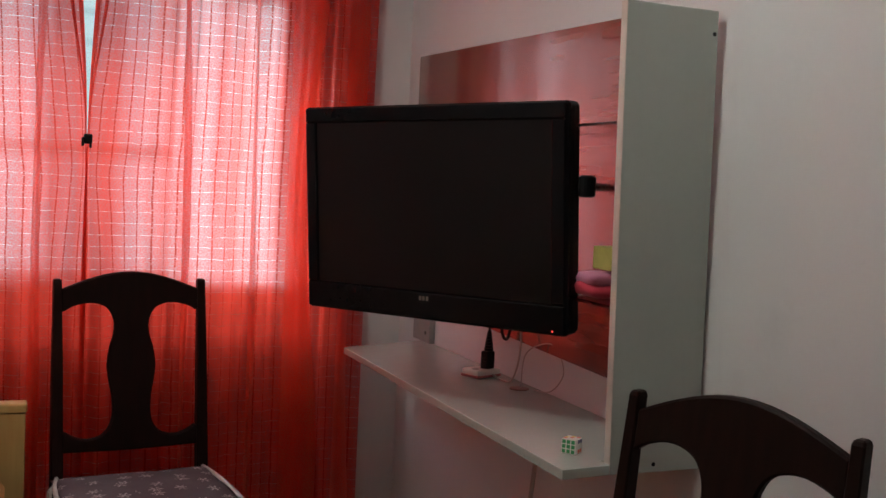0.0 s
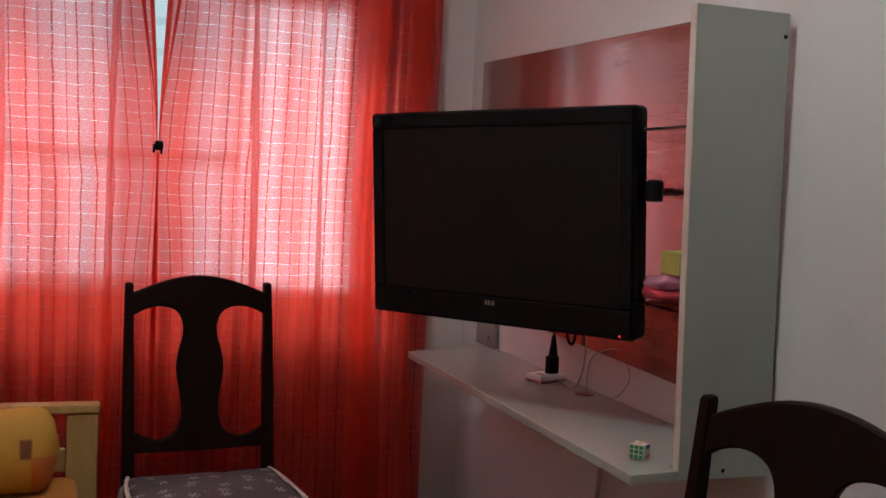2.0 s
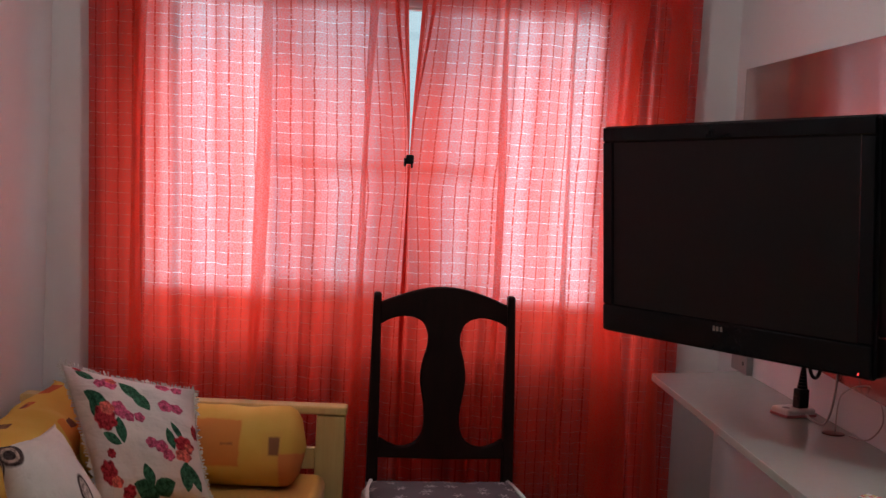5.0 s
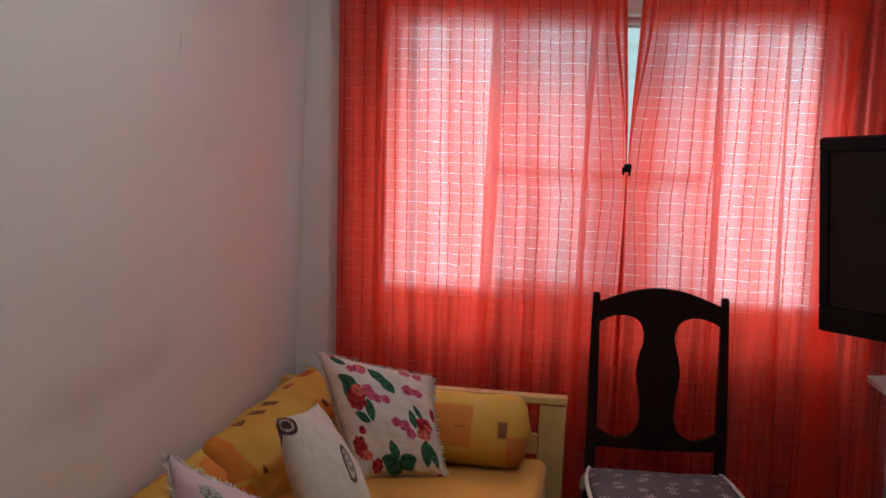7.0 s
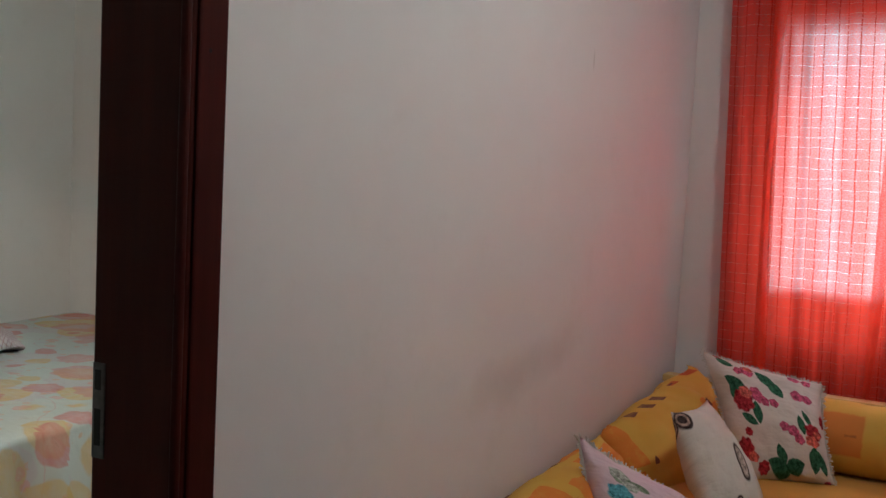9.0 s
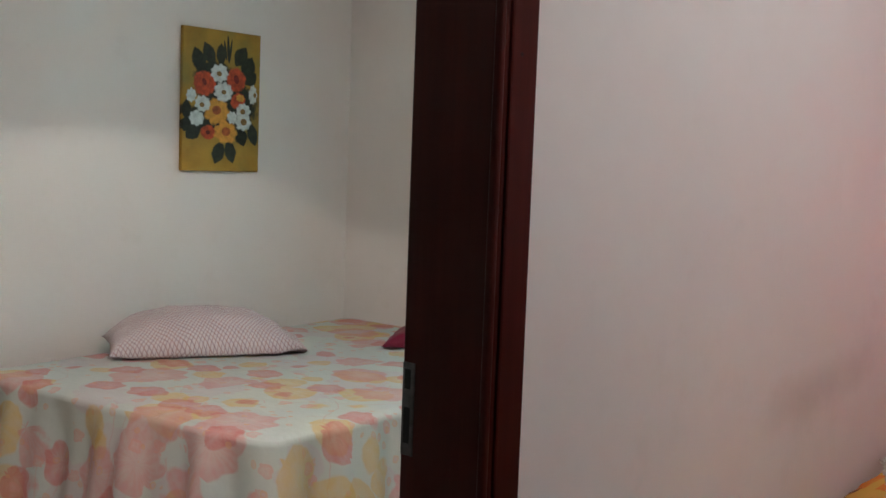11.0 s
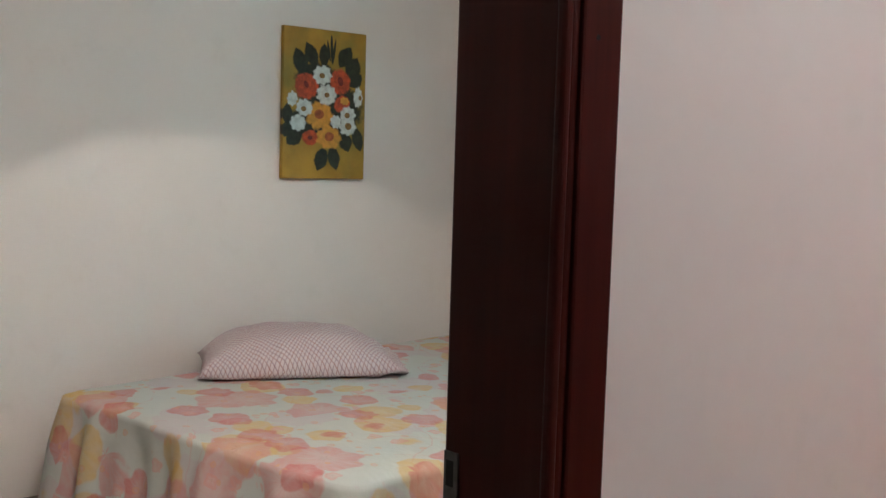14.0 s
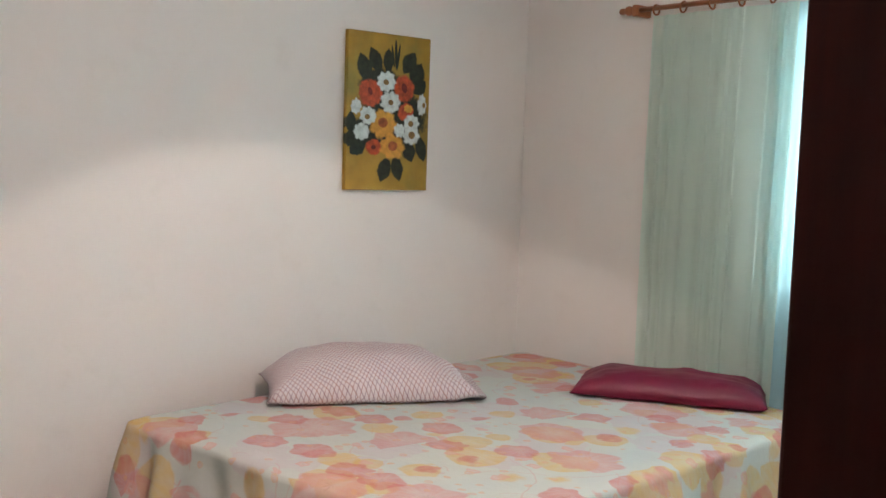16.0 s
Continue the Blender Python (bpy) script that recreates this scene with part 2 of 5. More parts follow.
def plate(outline, depth, bevel=0.003):
    """A flat outline in x and z, given depth along y."""
    bm = bmesh.new()
    f = bm.faces.new([bm.verts.new((x, -depth / 2, z)) for x, z in outline])
    ext = bmesh.ops.extrude_face_region(bm, geom=[f])
    vs = [v for v in ext["geom"] if isinstance(v, bmesh.types.BMVert)]
    bmesh.ops.translate(bm, vec=(0, depth, 0), verts=vs)
    bmesh.ops.recalc_face_normals(bm, faces=bm.faces)
    if bevel:
        es = [e for e in bm.edges if abs(e.verts[0].co.y - e.verts[1].co.y) < 1e-6]
        bmesh.ops.bevel(bm, geom=es, offset=bevel, segments=1, affect="EDGES")
    return bm


def fractal(p, scale, seed=0.0):
    return noise.fractal(Vector((p[0] * scale + seed, p[1] * scale - seed, p[2] * scale + 3 * seed)), 1.0, 2.0, 3)


def pillow_mesh(w, h, thick, n=30, seed=1.0, sag=0.0, pinch=0.10, wrinkle=0.006, quad=None, power=2.4):
    """A stuffed cushion in its local x, y plane, with drawn-in sides and creases; quad: its four corners there (tl, tr, bl, br)."""
    bm = bmesh.new()
    uv = bm.loops.layers.uv.new("face")
    flat = {}
    grid = {}
    for s in (1, -1):
        for i in range(n + 1):
            for j in range(n + 1):
                edge = i in (0, n) or j in (0, n)
                if s < 0 and edge:
                    grid[s, i, j] = grid[1, i, j]
                    continue
                u, v = 2 * i / n - 1, 2 * j / n - 1
                x = u * w / 2 * (1 - pinch * (1 - v * v) * abs(u) ** 2)
                y = v * h / 2 * (1 - pinch * (1 - u * u) * abs(v) ** 2)
                t = thick / 2 * ((1 - abs(u) ** power) * (1 - abs(v) ** power)) ** 0.55
                rim = max(abs(u), abs(v))
                z = s * t + wrinkle * fractal((x, y, s * 0.4), 9.0, seed) * (0.4 + rim) + sag * (u * u - 0.4)
                if quad:
                    a, b = x / w + 0.5, y / h + 0.5
                    q = quad[2] * (1 - a) * (1 - b) + quad[3] * a * (1 - b) + quad[0] * (1 - a) * b + quad[1] * a * b
                    grid[s, i, j] = bm.verts.new((q.x, q.y, q.z + z))
                else:
                    grid[s, i, j] = bm.verts.new((x, y, z))
                flat[grid[s, i, j]] = (u * w / 2, v * h / 2)
        for i in range(n):
            for j in range(n):
                q = [grid[s, i, j], grid[s, i + 1, j], grid[s, i + 1, j + 1], grid[s, i, j + 1]]
                f = bm.faces.new(q if s > 0 else q[::-1])
                for lp in f.loops:
                    lp[uv].uv = flat[lp.vert]
    return bm


TVQ = ((0.520, 2.645, 1.500), (0.899, 2.039, 1.510), (0.555, 2.652, 1.023), (0.929, 2.051, 1.034))
PICY, PICZ = 2.801, 1.616
RODX, RODZ, CBX = -3.675, 2.095, -3.552

# ---------- the setting ----------
XL, XR, YN, YS = -1.055, 1.099, 3.505, -4.6
XW, YB, YBS = -4.403, 3.68, -0.6
ZC = 2.6
WX0, WX1, WZ0, WZ1 = -0.75, 0.72, 0.96, 1.93


def setting(name, bm, material, label, category):
    return tagged(mesh_object(name, bm, material), label, category, kind="structure")


setting("backdrop", box(-6.0, 3.0, 5.4, 5.42, -0.5, 4.5), OUTDOORS, "pale sunlit outdoors beyond the windows", "backdrop")
setting("floor", box(XW - 0.2, XR + 0.2, YS - 0.2, YN + 0.25, -0.1, 0.0), FLOORM, "plain brown ceramic floor", "floor")
setting("ceiling", box(XW - 0.2, XR + 0.2, YS - 0.2, YN + 0.25, ZC, ZC + 0.1), CEIL, "white painted flat ceiling", "ceiling")
setting("wall_east", box(XR, XR + 0.15, YS, YN, 0, ZC), WALL, "off-white painted plaster wall behind the television", "wall")
bm = box(XL, WX0, YN, YN + 0.16, 0, ZC)
box(WX1, XR + 0.15, YN, YN + 0.16, 0, ZC, bm=bm)
box(WX0, WX1, YN, YN + 0.16, 0, WZ0, bm=bm)
box(WX0, WX1, YN, YN + 0.16, WZ1, ZC, bm=bm)
setting("wall_north", bm, WALL, "off-white plaster wall with a wide window", "wall")
DY0, DY1 = 0.04, 0.890
WT = 0.155
bm = box(XL - WT, XL, DY1, YN + 0.16, 0, ZC)
box(XL - WT, XL, YS, DY0, 0, ZC, bm=bm)
box(XL - WT, XL, DY0, DY1, 2.13, ZC, bm=bm)
setting("wall_west", bm, WALL_WORN, "scuffed off-white plaster wall with a doorway", "wall")
setting("wall_south", box(XL, XR + 0.15, YS - 0.15, YS, 0, ZC), WALL, "plain off-white plaster wall", "wall")
# bedroom
setting("wall_bedroom_west", box(XW - 0.15, XW, YBS - 0.15, YB + 0.15, 0, ZC), WALL_BED, "cream plaster wall with faint stains", "wall")
setting("wall_bedroom_south", box(XW, XL - WT, YBS - 0.15, YBS, 0, ZC), WALL_BED, "cream plaster wall", "wall")
BX0, BX1, BZ0, BZ1 = -2.87, -1.60, 0.95, 2.0
bm = box(XW, BX0, YB, YB + 0.15, 0, ZC)
box(BX1, XL - WT, YB, YB + 0.15, 0, ZC, bm=bm)
box(BX0, BX1, YB, YB + 0.15, 0, BZ0, bm=bm)
box(BX0, BX1, YB, YB + 0.15, BZ1, ZC, bm=bm)
setting("wall_bedroom_north", bm, WALL_BED, "cream plaster wall with a curtained window", "wall")
# door frame of the bedroom doorway
door = thing("door_frame", (XL, (DY0 + DY1) / 2, 0), "dark mahogany varnished door frame with a worn strike plate", "door frame", kind="structure")
door.name = "door_1"


def rel(bm, ob):
    bmesh.ops.transform(bm, matrix=ob.matrix_world.inverted(), verts=bm.verts)
    return bm


JX0, JX1 = XL - WT - 0.007, XL + 0.010
part("jamb", rel(box(JX0, JX1, DY1 - 0.040, DY1, 0, 2.13, 0.006, 3), door), MAHOGANY, door)
part("jamb", rel(box(JX0, JX1, DY0, DY0 + 0.040, 0, 2.13, 0.006, 3), door), MAHOGANY, door)
part("head", rel(box(JX0, JX1, DY0 + 0.041, DY1 - 0.041, 2.09, 2.13, 0.005), door), MAHOGANY, door)
part("architrave", rel(box(XL + 0.001, XL + 0.015, DY1 - 0.029, DY1 + 0.031, 0, 2.19, 0.004), door), MAHOGANY, door, "reddish mahogany casing board")
part("architrave", rel(box(XL + 0.001, XL + 0.015, DY0 - 0.031, DY0 + 0.027, 0, 2.19, 0.004), door), MAHOGANY, door)
part("architrave", rel(box(XL + 0.001, XL + 0.015, DY0 + 0.028, DY1 - 0.028, 2.13, 2.19, 0.004), door), MAHOGANY, door)
part("nosing", rel(box(XL + 0.001, XL + 0.015, DY1 - 0.054, DY1 - 0.041, 0, 2.09, 0.005, 3), door), MAHOGANY, door, "rounded edge bead")
# strike plate: a steel plate with two slots
bm = box(JX0 + 0.004, JX0 + 0.028, DY1 - 0.0425, DY1 - 0.0402, 0.916, 1.058, 0.0008)
plate_ob = part("strike_plate", rel(bm, door), STEEL, door, "worn steel strike plate")
for z0, z1 in ((1.018, 1.048), (0.935, 0.990)):
    part("slot", rel(box(JX0 + 0.009, JX0 + 0.021, DY1 - 0.0432, DY1 - 0.0427, z0, z1), door), BLACK, door)
part("nail_hole", rel(lathe([(0.003, 0), (0.003, 0.0006)], 10, axis="X", at=(XL + 0.0152, DY1 - 0.007, 1.511)), door), BLACK, door)
# chipped plaster ridge beside the casing
part("plaster_chip", rel(box(XL - 0.001, XL + 0.006, DY1 + 0.0315, DY1 + 0.0345, 1.485, 1.535, 0.001), door), WALL, door)

# living-room window: aluminium frame, four sashes
def clear_pane(name, tint, gloss=0.04):
    k = Nodes(name)
    see, shine, mx = k.n("BsdfTransparent"), k.n("BsdfGlossy"), k.n("MixShader")
    see.inputs[0].default_value = (*tint, 1)
    shine.inputs["Roughness"].default_value = 0.03
    mx.inputs[0].default_value = gloss
    k.link(see.outputs[0], mx.inputs[1])
    k.link(shine.outputs[0], mx.inputs[2])
    k.link(mx.outputs[0], k.out.inputs[0])
    return k.m


GLASS = clear_pane("window_glass", (0.95, 0.98, 0.98))
GREY_GLASS = clear_pane("grey_window_glass", (0.74, 0.79, 0.80))


def window(name, x0, x1, z0, z1, y, label, middle):
    w = thing(name, ((x0 + x1) / 2, y, z0), label, "window", kind="structure")
    w.name = name
    f = 0.024
    part("window_frame", rel(box(x0, x0 + f, y, y + 0.08, z0, z1, 0.003), w), ALU, w)
    part("window_frame", rel(box(x1 - f, x1, y, y + 0.08, z0, z1, 0.003), w), ALU, w)
    part("window_frame", rel(box(x0 + f, x1 - f, y, y + 0.08, z1 - f, z1, 0.003), w), ALU, w)
    part("window_frame", rel(box(x0 + f, x1 - f, y, y + 0.08, z0, z0 + f, 0.003), w), ALU, w)
    n = 4
    step = (x1 - x0 - 2 * f) / n
    for i in range(n):
        a, b = x0 + f + i * step, x0 + f + (i + 1) * step
        yy = y + (0.012 if i in (1, 2) else 0.046)
        s = 0.008
        bm = box(a, a + s, yy, yy + 0.024, z0 + f, z1 - f, 0.002)
        box(b - s, b, yy, yy + 0.024, z0 + f, z1 - f, 0.002, bm=bm)
        box(a + s, b - s, yy, yy + 0.024, z1 - f - s, z1 - f, 0.002, bm=bm)
        box(a + s, b - s, yy, yy + 0.024, z0 + f, z0 + f + (0.034 if i in middle else s), 0.002, bm=bm)
        if i in middle:
            box(a + s, b - s, yy + 0.002, yy + 0.022, 1.378, 1.402, 0.002, bm=bm)
        sash = part("sash", rel(bm, w), ALU, w, "white aluminium sash")
        g = part("pane", rel(box(a + s, b - s, yy + 0.010, yy + 0.014, z0 + f + s, z1 - f - s), w), GREY_GLASS if i in middle else GLASS, sash)
    sill = part("window_sill", rel(box(x0 + 0.002, x1 - 0.002, y - 0.055, y - 0.002, z0 + 0.002, z0 + 0.020, 0.003), w), WHITEBOARD, w)
    return w


window("window_1", WX0, WX1, WZ0, WZ1, YN + 0.07, "wide white aluminium sliding window behind orange curtains", (1, 2))
window("window_2", BX0, BX1, BZ0, BZ1, YB + 0.06, "white aluminium window behind pale green curtains", ())


# ---------- curtains ----------
def curtain_mesh(left, right, z0, z1, y, pleats, amp, seed, nx=150, nz=70, gather=None):
    """A hanging cloth between two side lines; its uv map runs in metres along the cloth."""
    bm = bmesh.new()
    uv = bm.loops.layers.uv.new("cloth")
    rows = []
    rnd = random.Random(seed)
    ph = [rnd.uniform(0, 6.28) for _ in range(6)]
    wide = 1.12 * (right(z0) - left(z0))
    for j in range(nz + 1):
        z = z0 + (z1 - z0) * j / nz
        a, b = left(z), right(z)
        row = []
        for i in range(nx + 1):
            s = i / nx
            x = a + (b - a) * s
            k = 2 * math.pi * pleats * (s + 0.025 * math.sin(5.1 * s * 3.1 + ph[0]) + 0.012 * math.sin(23 * s + ph[1]))
            dy = amp * (math.sin(k) + 0.45 * math.sin(2.3 * k + ph[2]) + 0.3 * math.sin(0.37 * k + ph[3]))
            dy *= 0.75 + 0.35 * math.sin(2.2 * z + 4 * s + ph[4])
            dx = 0.35 * amp * math.cos(k + ph[5])
            p = Vector((x + dx * min(1, 12 * s, 12 * (1 - s)), y + dy, z))
            p.y += 0.006 * fractal((x * 2, 0, z * 0.7), 2.0, seed)
            if gather:
                gx, gz, gy = gather
                d = math.hypot((p.x - gx) * 1.0, (z - gz) * 0.30)
                pull = 0.75 * math.exp(-(d / 0.085) ** 2)
                p.x += (gx - p.x) * pull
                p.y += (gy - p.y) * pull
            u = s * wide
            row.append((bm.verts.new(p), u, z))
        rows.append(row)
    for r0, r1 in zip(rows, rows[1:]):
        for i in range(nx):
            q = (r0[i], r0[i + 1], r1[i + 1], r1[i])
            f = bm.faces.new([v[0] for v in q])
            f.smooth = True
            for lp, v in zip(f.loops, q):
                lp[uv].uv = (v[1], v[2])
    return bm


def sheer(name, colour, through_colour, grid, clear, translucency=0.6, streak=0.8, grain=1.0, tint=(1, 1, 1)):
    k = Nodes(name)
    uvn = k.n("UVMap")
    uvn.uv_map = "cloth"
    sx = k.n("SeparateXYZ")
    k.link(uvn.outputs[0], sx.inputs[0])
    slub = k.noise(uvn.outputs[0], 60, 4, 0.6, (1.0, 0.12, 1))
    fine = k.noise(uvn.outputs[0], 210, 2)
    big = k.noise(uvn.outputs[0], 4, 3)
    wobble = k.math("MULTIPLY", k.math("SUBTRACT", k.noise(uvn.outputs[0], 9, 2), 0.5), 0.016)
    col = k.mix(k.ramp(slub, 0.3, 0.7), colour, tuple(v * streak for v in colour))
    tcol = k.mix(k.ramp(slub, 0.25, 0.75), through_colour, tuple(v * (streak - 0.08) for v in through_colour))
    tcol = k.mix(k.math("MULTIPLY", k.ramp(fine, 0.40, 0.60), 0.30 * grain), tcol, tuple(v * 0.6 for v in through_colour))
    dif = k.n("BsdfDiffuse")
    tra = k.n("BsdfTranslucent")
    see = k.n("BsdfTransparent")
    m1 = k.n("MixShader")
    m2 = k.n("MixShader")
    m1.inputs[0].default_value = translucency
    k.link(dif.outputs[0], m1.inputs[1])
    k.link(tra.outputs[0], m1.inputs[2])
    k.link(m1.outputs[0], m2.inputs[1])
    haze, m3 = k.n("BsdfRefraction"), k.n("MixShader")
    haze.inputs["IOR"].default_value, haze.inputs["Roughness"].default_value = 1.25, 0.85
    m3.inputs[0].default_value = 0.88
    k.link(see.outputs[0], m3.inputs[1])
    k.link(haze.outputs[0], m3.inputs[2])
    k.link(m3.outputs[0], m2.inputs[2])
    hole = k.ramp(slub, 0.3, 0.75, clear * 0.92, clear * 1.08)
    band = k.noise(uvn.outputs[0], 9, 2, 0.5, (1.0, 0.03, 1))
    hole = k.math("MULTIPLY", hole, k.ramp(band, 0.36, 0.58, 0.62, 1.18, True))
    hole = k.math("MULTIPLY", hole, k.ramp(fine, 0.38, 0.62, 1 - 0.5 * grain, 1 + 0.45 * grain))
    if grid:
        # loose weft threads leave fine slits; every few centimetres a thick dark warp thread
        step = k.math("MULTIPLY", k.math("SUBTRACT", k.noise(uvn.outputs[0], 34, 1, 0.5, (1.0, 0.5, 1)), 0.5), 0.004)
        v = k.math("FRACT", k.math("DIVIDE", k.math("ADD", k.math("ADD", sx.outputs[1], wobble), step), grid[1]))
        h = k.math("FRACT", k.math("DIVIDE", k.math("ADD", sx.outputs[0], k.math("MULTIPLY", wobble, 0.5)), grid[0]))
        slit = k.ramp(k.math("ABSOLUTE", k.math("SUBTRACT", v, 0.5)), 0.010, 0.032, 1.0, 0.0)
        slit = k.math("MULTIPLY", slit, k.ramp(k.noise(uvn.outputs[0], 75, 2), 0.32, 0.60))
        warp = k.ramp(k.math("ABSOLUTE", k.math("SUBTRACT", h, 0.5)), 0.036, 0.068, 1.0, 0.0)
        dash = k.ramp(k.noise(uvn.outputs[0], 170, 1, 0.5, (0.3, 1, 1)), 0.34, 0.46)
        warp = k.math("MULTIPLY", warp, dash)
        hole = k.math("ADD", hole, k.math("MULTIPLY", slit, 0.55))
        hole = k.math("MULTIPLY", hole, k.math("SUBTRACT", 1.0, k.math("MULTIPLY", warp, 0.9)))
        tcol = k.mix(k.math("MULTIPLY", warp, 0.55), tcol, tuple(v * 0.3 for v in through_colour))
        # upright bands of darker tint: doubled cloth and fold shading put into the colour
        deep = k.ramp(k.noise(uvn.outputs[0], 7, 2, 0.5, (1.0, 0.02, 1)), 0.40, 0.56, 0.0, 1.0, True)
        shade = k.mix(deep, tuple(v * w for v, w in zip(tint, (0.80, 0.74, 0.76))), tint)
        for sh in (see, haze):
            k.link(k.mix(slit, shade, (1, 1, 1)), sh.inputs[0])
    k.link(col, dif.inputs[0])
    k.link(tcol, tra.inputs[0])
    k.link(hole, m2.inputs[0])
    k.link(m2.outputs[0], k.out.inputs[0])
    return k.m


RED = sheer("orange_red_curtain_cloth", (0.80, 0.060, 0.026), (0.97, 0.075, 0.048), (0.040, 0.034), 0.33, 0.72, 0.95, 0.75, (0.70, 0.66, 0.72))
RED_HEM = sheer("doubled_red_curtain_cloth", (0.75, 0.06, 0.03), (0.92, 0.08, 0.05), None, 0.12, 0.6, 0.85)
RED_FOLD = sheer("folded_red_curtain_cloth", (0.80, 0.065, 0.025), (0.98, 0.095, 0.045), None, 0.46, 0.72, 0.92, 0.7, (0.9, 0.6, 0.6))
MINT = sheer("pale_green_curtain_cloth", (0.58, 0.69, 0.61), (0.76, 0.88, 0.82), None, 0.02, 0.45, 1.03, 0.15)
CY = 3.40
GX, GZ = 0.071, 1.417


def inner_l(z):
    return GX - 0.004 - (0.022 * max(0, z - GZ) / 0.5 if z > GZ else -0.010 * min(1, (GZ - z) / 0.1))


def inner_r(z):
    return GX + 0.004 + (0.016 * max(0, z - GZ) / 0.5 if z > GZ else -0.010 * min(1, (GZ - z) / 0.1))


for nm, l, r, sd in (("curtain", lambda z: -0.883 - 0.028 * (z - 0.82), inner_l, 3), ("curtain", inner_r, lambda z: 0.936 - 0.006 * math.sin(2 * z), 8)):
    c = tagged(mesh_object(nm, curtain_mesh(l, r, 0.04, 2.14, CY + (0.004 if sd == 8 else 0), 8, 0.014, sd, gather=(GX, GZ, CY)), RED),
               "translucent orange-red woven curtain tied at its inner edge", "curtain", "living room curtains")
    for w0, w1, zz0, dy in ((0.0, 0.014, 0.04, -0.004), (0.030, 0.042, GZ + 0.01, -0.008)):
        sg = -1 if sd == 3 else 1
        edge = inner_l if sd == 3 else inner_r

        def line(z, w, edge=edge, sg=sg, w0=w0):
            k_ = max(0.0, min(1.0, (z - GZ) / 0.45)) if w0 else 1.0
            return edge(z) + sg * w * (0.25 + 0.75 * k_ if w0 else 1.0)
        a_, b_ = (lambda z: line(z, w1)), (lambda z: line(z, w0))
        if sg > 0:
            a_, b_ = b_, a_
        part("hem", curtain_mesh(a_, b_, zz0, 2.14, CY + dy, 0.6, 0.002, sd + 1, 4, 60, gather=(GX, GZ, CY - 0.006)), RED_HEM, c, "doubled hem fold")
    # folds where the cloth lies double
    for x, w, lean_x in ((-0.740, 0.034, -0.012), (-0.371, 0.032, 0.006), (-0.058, 0.026, 0.010)) if sd == 3 else ((0.350, 0.018, -0.010), (0.556, 0.016, -0.004), (0.705, 0.090, 0.0), (0.862, 0.050, 0.004)):
        a_, b_ = (lambda z: x - w / 2 + lean_x * (z - 1.4)), (lambda z: x + w / 2 + lean_x * (z - 1.4) + w * 0.35 * math.sin(3.7 * z + 9 * x))
        part("fold", curtain_mesh(a_, b_, 0.045, 2.13, CY - 0.042, 0.5, 0.004, sd + 2, 6, 40), RED_FOLD, c, "doubled vertical fold")
rod = thing("curtain_rod", (0, CY, 2.15), "plain white curtain rod above the window", "curtain rod")
part("rod", lathe([(0.012, -1.0), (0.012, 1.08)], 12, axis="X"), ALU, rod)
for x in (-0.9, 1.0):
    part("bracket", box(x - 0.01, x + 0.01, 0.0, YN - CY, -0.012, 0.012, 0.003), ALU, rod)
clip = thing("curtain_clip", (GX, CY - 0.02, GZ), "small black hair clip holding two curtains together", "clip")
part("clip_body", box(-0.010, 0.014, -0.012, 0.012, -0.014, 0.014, 0.005, 3), BLACK, clip)
part("jaw", box(-0.016, -0.008, -0.010, 0.010, -0.022, 0.004, 0.003), BLACK, clip)
part("jaw", box(0.006, 0.012, -0.010, 0.010, -0.026, -0.010, 0.002), BLACK, clip)

# ---------- dining chairs ----------
def chair_outline():
    u = 1230.0
    side = [(225, 212), (250, 196), (300, 182), (345, 186), (378, 205), (396, 245), (395, 290), (381, 340), (373, 400),
            (378, 450), (389, 510), (391, 570), (378, 615), (350, 643), (305, 653), (262, 641), (232, 624), (217, 630)]
    left = [((x - 457) / u, 1.017 - (y - 97) / u) for x, y in side]
    left = [(p.x, p.y) for p in smooth_line([(x, z, 0) for x, z in left], 3)]
    hw = 0.194
    top = [(-hw + 2 * hw * i / 16, 0.988 + 0.050 * math.cos((i / 8 - 1) * math.pi / 2) ** 1.0) for i in range(17)]
    left = [(-hw, left[0][1])] + left[1:-1] + [(-hw, left[-1][1])]
    bottom = [(-hw, 0.532), (0, 0.528), (hw, 0.532)]
    right = [(-x, z) for x, z in left[::-1]]
    return top[::-1] + left + bottom + right


